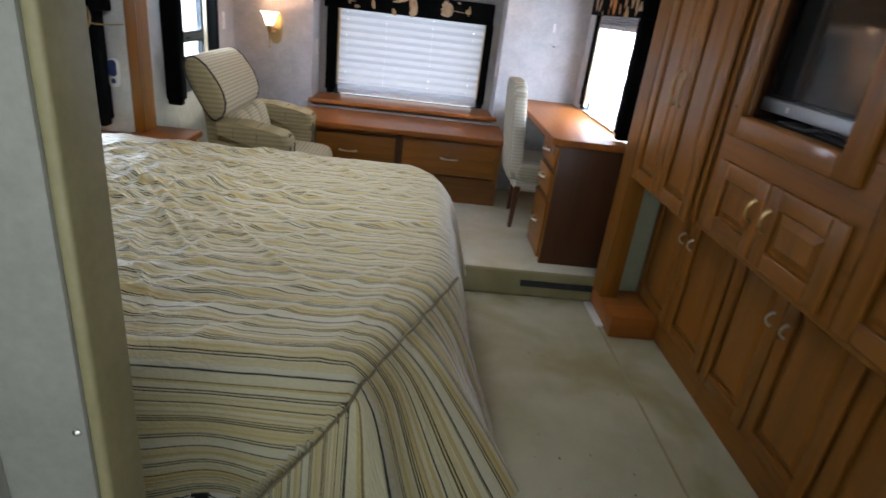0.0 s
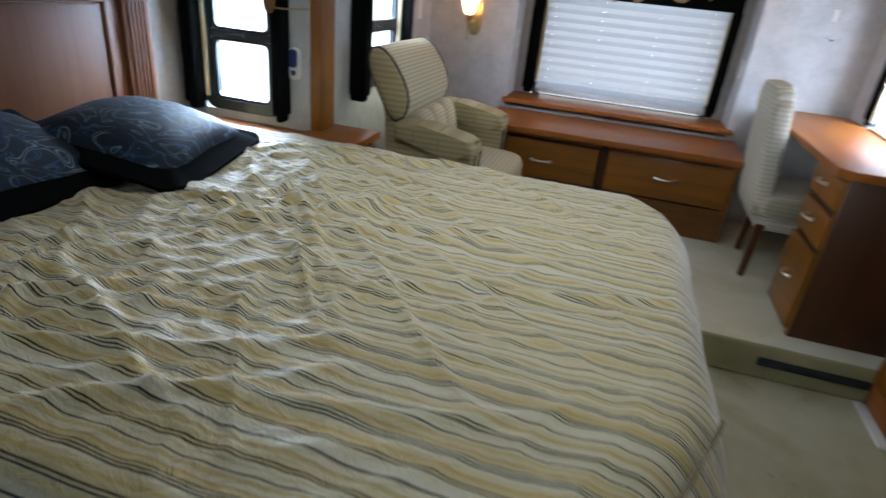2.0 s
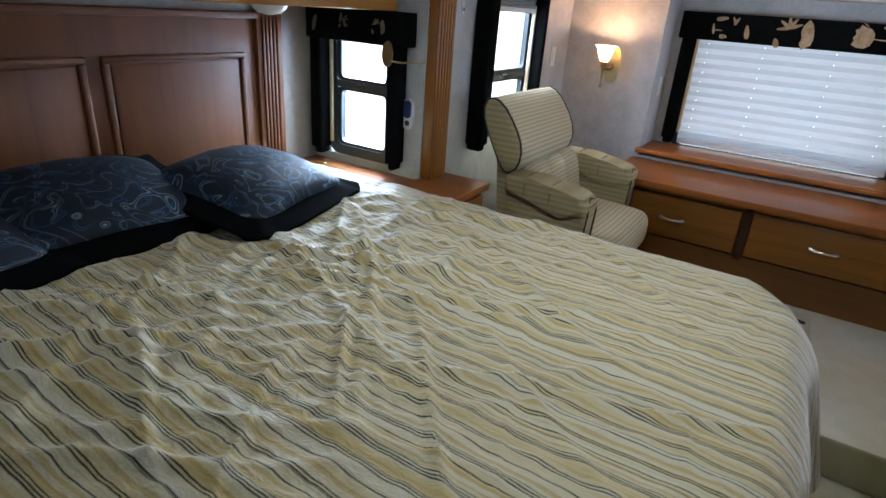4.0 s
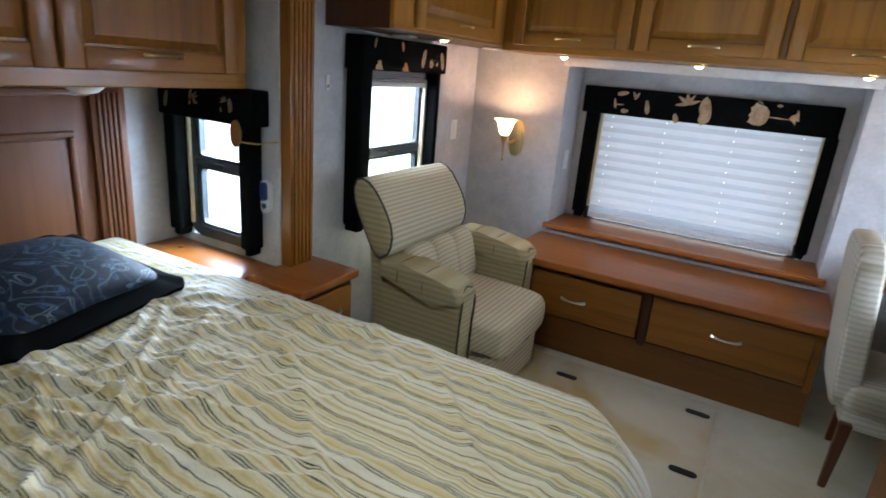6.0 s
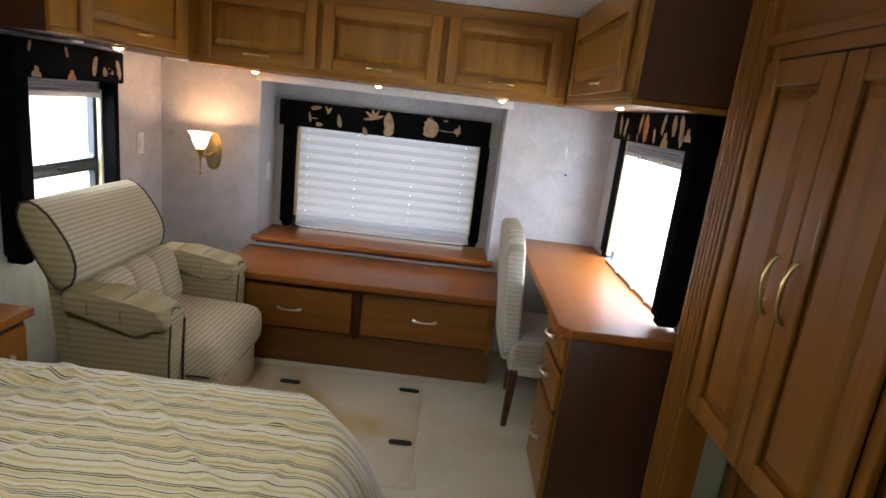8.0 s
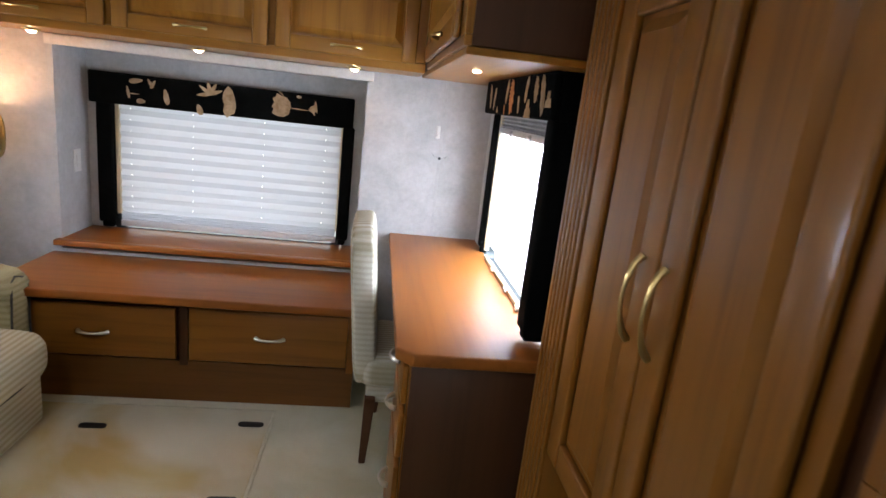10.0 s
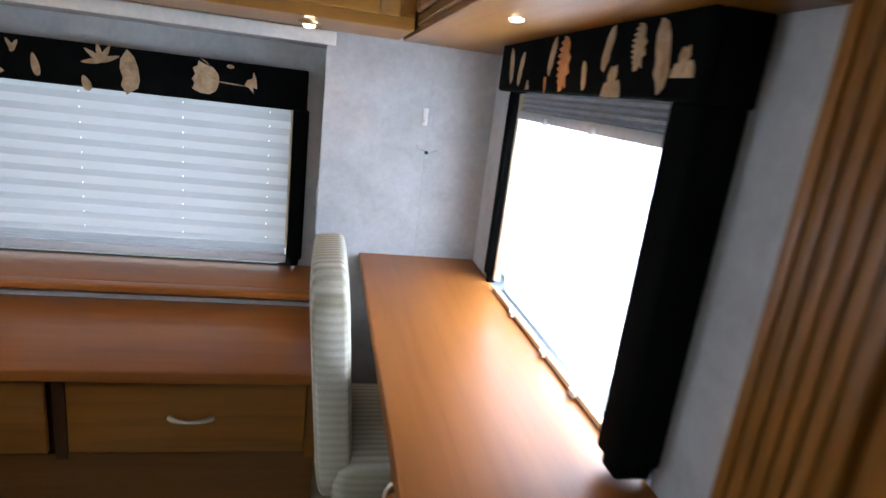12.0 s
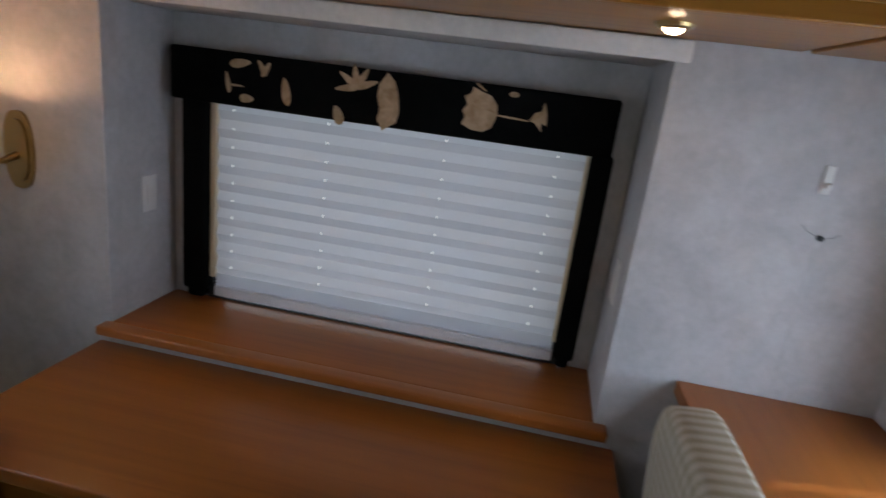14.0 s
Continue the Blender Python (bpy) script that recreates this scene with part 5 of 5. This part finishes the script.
for x, y, dx in ((1.61, 4.165, -0.012), (1.655, 4.56, -0.012), (1.985, 4.175, 0.01), (1.985, 4.555, 0.01)):
    bm = bmesh.new()
    rings = []
    for z, r, o in ((PLAT + 0.001, 0.013, dx), (0.30, 0.017, dx * 0.5), (0.47, 0.021, 0)):
        rings.append([bm.verts.new((x + o + sx * r, y + sy * r, z)) for sx, sy in ((-1, -1), (1, -1), (1, 1), (-1, 1))])
    for a, b in zip(rings, rings[1:]):
        for i in range(4):
            bm.faces.new((a[i], a[(i + 1) % 4], b[(i + 1) % 4], b[i]))
    bm.faces.new(rings[0])
    bm.faces.new(rings[-1])
    bmesh.ops.bevel(bm, geom=bm.edges[:], offset=0.003, segments=2, affect="EDGES")
    part("leg", bm, leg_wood, ch)

# ---------------------------------------------------------------- recliner
rc = thing("recliner", "cream striped upholstered recliner with dark piping", "armchair", (-0.1, 4.14, PLAT))
RY0, RY1 = 3.685, 4.55


def slab(bm, outline, y0, y1, bev=0.03, seg=4):
    """A side outline of (x, z) points, extruded across the seat and softened."""
    b2 = bmesh.new()
    prism(b2, outline, lambda u, v, w: (u, w, v), y0, y1)
    bmesh.ops.bevel(b2, geom=b2.edges[:], offset=bev, segments=seg, affect="EDGES", profile=0.5)
    me = bpy.data.meshes.new("tmp")
    b2.to_mesh(me)
    b2.free()
    bm.from_mesh(me)
    bpy.data.meshes.remove(me)
    return bm


def arc(cx, cz, r, a0, a1, n=10, sx=1.0):
    return [(cx + sx * r * math.cos(radians(a0 + (a1 - a0) * i / n)), cz + r * math.sin(radians(a0 + (a1 - a0) * i / n))) for i in range(n + 1)]


part("base", boxes((-0.24, 0.285, RY0 + 0.16, RY1 - 0.16, PLAT + 0.002, 0.42), bev=0.02, seg=3), recliner_cloth, rc, "pale striped skirt panel")
for y0, y1 in ((RY0, RY0 + 0.155), (RY1 - 0.155, RY1)):
    bm = bmesh.new()
    slab(bm, [(-0.25, PLAT + 0.004), (0.165, PLAT + 0.004), (0.168, 0.62)] + arc(0.11, 0.665, 0.065, 0, 80, 5) + [(0.03, 0.765), (-0.10, 0.788), (-0.25, 0.79)], y0 + 0.012, y1 - 0.012, 0.03, 4)
    part("arm", bm, shaded_side_cloth, rc)
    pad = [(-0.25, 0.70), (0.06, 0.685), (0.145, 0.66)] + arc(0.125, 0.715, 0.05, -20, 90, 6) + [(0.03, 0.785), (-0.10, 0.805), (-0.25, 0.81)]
    part("arm_pad", slab(bmesh.new(), pad, y0 - 0.006, y1 + 0.006, 0.032, 5), shaded_side_cloth, rc, "padded arm top")
    ya, yb = y0 + 0.018, y1 - 0.018
    bm = tube(bmesh.new(), [(0.166, ya, 0.20), (0.170, ya, 0.58), (0.176, ya, 0.69), (0.166, ya + 0.022, 0.745), (0.158, (ya + yb) / 2, 0.756), (0.166, yb - 0.022, 0.745), (0.176, yb, 0.69), (0.170, yb, 0.58), (0.166, yb, 0.20)], 0.0045, 6)
    part("piping", bm, piping_cloth, rc, "dark piping cord")
    for x, z in ((-0.01, 0.795), (-0.14, 0.810)):
        bm = tube(bmesh.new(), [(x, y0 - 0.007, z - 0.09), (x, y0 - 0.005, z - 0.035), (x, y0 + 0.02, z - 0.004), (x, (y0 + y1) / 2, z - 0.001), (x, y1 - 0.02, z - 0.004), (x, y1 + 0.005, z - 0.035), (x, y1 + 0.007, z - 0.09)], 0.003, 6)
        part("seam", bm, seam_cloth, rc, "stitched arm seam")


def plump(q):
    """Fullness of a seat: a crown on top, and a front that swells and tucks under."""
    crown = 1 + 0.14 * (1 - q.x * q.x) * (1 - q.y * q.y) if q.z > 0 else 1.0
    return Vector((q.x * (1 + 0.03 * (1 - abs(q.y))), q.y, q.z * crown))


SY0, SY1 = RY0 + 0.15, RY1 - 0.15
part("seat_cushion", cushion(bmesh.new(), (0.04, (SY0 + SY1) / 2, 0.495), (0.56, SY1 - SY0, 0.19), 0.38, 0.22, 44, 18, Euler((0, radians(2), 0)).to_matrix(), plump), recliner_cloth, rc)
part("seat_front", cushion(bmesh.new(), (0.20, (SY0 + SY1) / 2, 0.475), (0.26, SY1 - SY0 + 0.006, 0.20), 0.55, 0.30, 40, 18, None, plump), recliner_cloth, rc)
bm = tube(bmesh.new(), [(0.18, SY0 - 0.004, 0.428), (0.27, SY0 + 0.006, 0.425), (0.318, SY0 + 0.05, 0.424), (0.33, (SY0 + SY1) / 2, 0.428), (0.318, SY1 - 0.05, 0.424), (0.27, SY1 - 0.006, 0.425), (0.18, SY1 + 0.004, 0.428)], 0.0045, 6)
part("piping", bm, piping_cloth, rc, "dark piping cord")
for i in range(3):
    w = (SY1 - SY0) / 3
    bm = cushion(bmesh.new(), (-0.205, SY0 + w * (i + 0.5), 0.68), (0.20, w + 0.012, 0.30), 0.5, 0.45, 24, 16, Euler((0, radians(-14), 0)).to_matrix())
    part("back_channel", bm, recliner_cloth, rc)
HY0, HY1 = RY0 - 0.005, 4.35
part("back_shell", slab(bmesh.new(), [(-0.27, 0.35), (-0.23, 0.35), (-0.22, 0.84), (-0.28, 0.98), (-0.34, 0.98), (-0.29, 0.82)], HY0 + 0.02, HY1 - 0.01, 0.012, 3), shaded_side_cloth, rc)
# the head cushion: a lens-shaped roll, its front swelling forward and its top leaning back
front = [(-0.235, 0.808), (-0.196, 0.832), (-0.180, 0.868), (-0.175, 0.915), (-0.187, 0.968), (-0.210, 1.015), (-0.240, 1.06), (-0.275, 1.105), (-0.312, 1.135)]
rear = [(-0.345, 1.148), (-0.378, 1.138), (-0.392, 1.10), (-0.386, 1.05), (-0.362, 0.99), (-0.325, 0.92), (-0.285, 0.85), (-0.258, 0.815)]
prof = front + rear
hm = bmesh.new()
rings = []
cx, cz = sum(p[0] for p in prof) / len(prof), sum(p[1] for p in prof) / len(prof)
for y, k in ((HY0 - 0.012, 0.55), (HY0 - 0.008, 0.80), (HY0, 0.95), (HY0 + 0.006, 0.985), (HY0 + 0.05, 1.0), (HY0 + 0.2, 1.018), ((HY0 + HY1) / 2, 1.024), (HY1 - 0.2, 1.018), (HY1 - 0.05, 1.0), (HY1 - 0.006, 0.985), (HY1, 0.95), (HY1 + 0.008, 0.80), (HY1 + 0.012, 0.55)):
    rings.append([hm.verts.new((cx + (x - cx) * k, y, cz + (z - cz) * k)) for x, z in prof])
n = len(prof)
for j, (a, b) in enumerate(zip(rings, rings[1:])):
    for i in range(n):
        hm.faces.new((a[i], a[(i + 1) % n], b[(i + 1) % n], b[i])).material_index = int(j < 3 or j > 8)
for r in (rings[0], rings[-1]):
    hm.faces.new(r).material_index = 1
part("head_cushion", hm, [recliner_cloth, shaded_side_cloth], rc)
for y in (HY0 + 0.001, HY1 - 0.001):
    pts = [(cx + (x - cx) * 0.985, y, cz + (z - cz) * 0.985) for x, z in prof]
    part("piping", tube(bmesh.new(), pts + pts[:1], 0.005, 6, cap=False), piping_cloth, rc, "dark piping cord")

# ---------------------------------------------------------------- bed
bed = thing("bed", "queen bed with a dark base and a fluted wooden headboard", "bed", (-0.05, 2.2, 0))
part("headboard_panel", boxes((-1.197, -1.172, 1.26, 3.157, 0.40, 1.44), bev=0.004), head_wood, bed)
at = place_of("+x", -1.172)
for a, b in ((2.355, 2.95), (1.72, 2.30)):
    bm = bmesh.new()
    for u0, u1, v0, v1 in ((a, b, 1.262, 1.285), (a, b, 0.80, 0.823), (a, a + 0.022, 0.823, 1.262), (b - 0.022, b, 0.823, 1.262)):
        fbox(bm, at, u0, u1, v0, v1, 0.0, 0.014, 0.006, 3)
    part("panel_moulding", bm, head_wood_y, bed)
    part("raised_panel", fbox(bmesh.new(), at, a + 0.03, b - 0.03, 0.83, 1.255, 0.0, 0.007, 0.006, 2), head_wood, bed)
part("headboard_cap", boxes((-1.198, -1.15, 1.26, 3.02, 1.415, 1.442), bev=0.006), head_wood_y, bed)
for u0 in (3.015, 1.26):
    bm = bmesh.new()
    fbox(bm, at, u0, u0 + 0.14, 0.40, 1.445, 0.0, 0.018, 0.004)
    fbox(bm, at, u0 - 0.004, u0 + 0.144, 1.445, 1.475, 0.0, 0.026, 0.006)
    part("pilaster", bm, head_wood, bed)
    for i in range(5):
        part("reed", fbox(bmesh.new(), at, u0 + 0.022 + i * 0.02, u0 + 0.037 + i * 0.02, 0.80, 1.43, 0.016, 0.026, 0.006, 3), head_wood, bed)

# the bedspread: a top with a cut near corner and a rounded far corner, and a skirt that falls from its rim
BX0, BX1, BY0, BY1, BZ = -1.15, 1.05, 1.41, 3.13, 0.835


def far_x(y):
    if y < 1.96:
        return 0.82 + (BX1 - 0.82) * (y - BY0) / (1.96 - BY0)
    if y > 2.84:
        return BX1 - 0.30 * (1 - math.sqrt(max(0.0, 1 - ((y - 2.84) / (BY1 - 2.84)) ** 2)))
    return BX1


dice = random.Random(11)
CREASES = []
for _ in range(150):
    x, y = dice.uniform(-0.75, 0.95), dice.uniform(BY0 + 0.1, BY1 - 0.1)
    ang = dice.choice((1, 1, -1)) * radians(dice.uniform(15, 75))
    near_head = 1.0 if x < 0.25 else 0.55
    CREASES.append((x, y, math.cos(ang), math.sin(ang), dice.uniform(0.10, 0.38), dice.uniform(0.008, 0.020), dice.uniform(0.004, 0.012) * near_head))

for _ in range(16):
    x, y = dice.uniform(-0.5, 0.75), dice.uniform(BY0 + 0.25, BY1 - 0.25)
    ang = dice.choice((1, -1, -1)) * radians(dice.uniform(18, 50))
    CREASES.append((x, y, math.cos(ang), math.sin(ang), dice.uniform(0.28, 0.42), dice.uniform(0.012, 0.020), dice.uniform(0.010, 0.017)))


def swell(x, y):
    """Creases and soft hollows in the cloth, more of them near the pillows."""
    head_side = max(0.0, min(1.0, (0.75 - x) / 1.0)) * max(0.25, min(1.0, (x + 0.75) / 0.4))
    z = 0.008 * noise.noise((x * 2.2, y * 2.4, 3.1))
    for k, (sx, sy, a) in enumerate(((2.6, 4.2, 0.011), (5.0, 3.2, 0.010), (11.0, 8.0, 0.005), (19.0, 13.0, 0.0028))):
        r = 1 - abs(noise.noise((x * sx + y * 1.7 + 9 * k, y * sy - x * 2.1, 0.7 * k + 1.3))) * 2
        z += a * (0.22 + 1.05 * head_side) * max(0.0, r) ** 3
    quiet = max(0.2, min(1.0, (x + 0.75) / 0.35))
    # fine puckers across the stripes
    warp = noise.noise((x * 3.0, y * 4.0, 8.0))
    z += 0.0020 * max(0.0, 0.35 + noise.noise((x * 2.3, y * 2.9, 5.0))) * math.sin(2 * math.pi * (x / 0.085 + 0.9 * warp + 0.4 * y))
    for cx, cy, c, s, half, wide, tall in CREASES:
        dx, dy = x - cx, y - cy
        if abs(dx) > 0.7 or abs(dy) > 0.7:
            continue
        along, across = dx * c + dy * s, (dy * c - dx * s) + 0.02 * math.sin(9 * dx)
        if abs(across) < 3 * wide and abs(along) < 1.6 * half:
            z += quiet * tall * math.exp(-(across / wide) ** 2 - (along / half) ** 4)
    return z


def bed_core(inset, z0, z1, bev):
    ys = [BY0 + inset + (BY1 - BY0 - 2 * inset) * i / 24 for i in range(25)]
    bm = prism(bmesh.new(), [(BX0, ys[0])] + [(far_x(y) - inset, y) for y in ys] + [(BX0, ys[-1])], lambda u, v, w: (u, v, w), z0, z1)
    return bm


part("base", bed_core(0.09, 0.0, 0.44, 0.0), black_cloth, bed)
part("dust_ruffle", boxes((-1.1, 0.76, BY0 + 0.07, BY0 + 0.088, 0.002, 0.50), bev=0.004), animal_print, bed, "black and white animal-print ruffle")
part("mattress", bed_core(0.05, 0.44, 0.795, 0.0), trim_white, bed)
NU, NV = 230, 185
bm = bmesh.new()
uv = bm.loops.layers.uv.new("cloth")
cloth = {}
rows = []
for j in range(NV + 1):
    y = BY0 + (BY1 - BY0) * j / NV
    xm = far_x(y)
    rows.append([])
    for i in range(NU + 1):
        x = BX0 + (xm - BX0) * (i / NU)
        edge = min(xm - x, y - BY0, BY1 - y)
        dip = 0.045 * (1 - min(1.0, edge / 0.07)) ** 2
        soft = min(1.0, edge / 0.10)
        v = bm.verts.new((x, y, BZ + soft * swell(x, y) - dip))
        cloth[v] = (x, y)
        rows[-1].append(v)
for j in range(NV):
    for i in range(NU):
        bm.faces.new((rows[j][i], rows[j][i + 1], rows[j + 1][i + 1], rows[j + 1][i]))
rim = [(v, "near") for v in rows[0]] + [(r[-1], "foot") for r in rows[1:-1]] + [(v, "far") for v in reversed(rows[-1])]
DROP, ND = 0.40, 12
prev = None
n_rim = len(rim)
arc_len, last = 0.0, rim[0][0].co.copy()
skirt = []
for k, (v, side) in enumerate(rim):
    arc_len += (v.co - last).length
    last = v.co.copy()
    a, b = rim[max(0, k - 2)][0].co, rim[min(n_rim - 1, k + 2)][0].co
    d = (b - a).normalized()
    out = Vector((d.y, -d.x, 0)).normalized()
    corner = math.exp(-((v.co.x - 0.96) / 0.16) ** 2 - ((v.co.y - 1.66) / 0.25) ** 2) + 0.55 * math.exp(-((v.co.x - 1.0) / 0.14) ** 2 - ((v.co.y - 3.0) / 0.14) ** 2)
    col = [v]
    near_part = {"near": 1.0, "foot": max(0.0, (1.75 - v.co.y) / 0.4), "far": 0.0}[side]
    fall = DROP - 0.11 * min(1.0, near_part)
    for m in range(1, ND + 1):
        t = m / ND
        fold = 0.5 + 0.5 * math.sin(arc_len * 21 + 1.4 * math.sin(arc_len * 5.0))
        off = 0.018 * math.sin(min(1, t * 4) * math.pi / 2) + t * ((0.04 if side == "near" else 0.06) * fold + (0.0 if side == "near" else 0.025) + 0.25 * corner) * (0.35 if side == "far" and v.co.x < 0.1 else 1.0) + 0.010 * t * noise.noise((arc_len * 6, t * 2, 4.0))
        w = bm.verts.new((v.co.x + out.x * off, v.co.y + out.y * off, v.co.z - fall * t ** 1.1))
        x0, y0 = cloth[v]
        past_seam = side == "near" and x0 > 0.82 - 0.80 * fall * t
        cloth[w] = (BX1 + fall * t, BY0 - 1.6 * (0.82 - x0)) if past_seam else (x0, y0 - fall * t) if side == "near" else (x0, y0 + fall * t) if side == "far" else (x0 + fall * t, y0)
        col.append(w)
    skirt.append(col)
for a, b in zip(skirt, skirt[1:]):
    for m in range(ND):
        bm.faces.new((a[m], a[m + 1], b[m + 1], b[m]))
for f in bm.faces:
    for l in f.loops:
        l[uv].uv = cloth[l.vert]
spread = thing("bedspread", "rumpled striped cream and gold bedspread on the bed", "bedspread", (-0.05, 2.2, 0.43))
part("cloth", bm, spread_cloth, spread)
seam_pts = []
for i in range(15):
    y = 1.965 - (1.965 - 1.415) * i / 14
    seam_pts.append((far_x(y) + 0.004, y, BZ - 0.030 + 0.004 * math.sin(i * 2.3)))
seam_pts += [(0.80, 1.385, 0.765), (0.745, 1.362, 0.69), (0.68, 1.345, 0.61), (0.61, 1.338, 0.52)]
part("corner_seam", tube(bmesh.new(), seam_pts, [0.004 + 0.001 * math.sin(i * 1.9) for i in range(len(seam_pts))], 8), seam_cloth, spread, "gathered corner seam")


def pillow(x, y, z, rot, tip):
    """A black flanged sham with a blue scroll pattern."""
    p = thing("pillow", "black pillow sham with a blue scroll pattern on the bedspread", "pillow", (x, y, z - 0.07), "black shams")
    turn = Euler((radians(tip[0]), radians(tip[1]), radians(rot))).to_matrix()

    def pinch(q):
        k = (abs(q.x) * abs(q.y)) ** 1.5
        return Vector((q.x * (1 - 0.06 * (1 - abs(q.y))), q.y * (1 - 0.06 * (1 - abs(q.x))), q.z * (1 - 0.85 * k) * (1 + 0.06 * noise.noise((q.x * 3 + x, q.y * 3 + y, 1.0)))))
    part("cushion", cushion(bmesh.new(), (x, y, z), (0.46, 0.54, 0.155), 0.75, 0.30, 44, 20, turn, pinch), sham_cloth, p)
    bm = bmesh.new()
    n, r0, r1 = 72, [], []
    for i in range(n):
        b = 2 * math.pi * i / n
        c, s = (math.copysign(abs(f(b)) ** 0.22, f(b)) for f in (math.cos, math.sin))
        wave = 0.010 * math.sin(b * 7 + x * 9)
        r0.append((c * 0.215, s * 0.255, 0.0))
        r1.append((c * 0.285, s * 0.325, -0.022 + 0.6 * wave))
    rings = [[bm.verts.new(Vector((x, y, z)) + turn @ Vector((px, py, pz + dz))) for px, py, pz in r] for r, dz in ((r0, 0.008), (r1, 0.006), (r1, -0.006), (r0, -0.010))]
    for a, b in ((0, 1), (1, 2), (2, 3), (3, 0)):
        for i in range(n):
            j = (i + 1) % n
            bm.faces.new((rings[a][i], rings[a][j], rings[b][j], rings[b][i]))
    part("flange", bm, black_cloth, p, "plain black flange")
    return p


pillow(-0.67, 2.545, 0.92, 12, (0, 9))
pillow(-0.83, 2.07, 0.925, -6, (0, 11))
pillow(-0.80, 1.60, 0.915, 5, (0, 9))
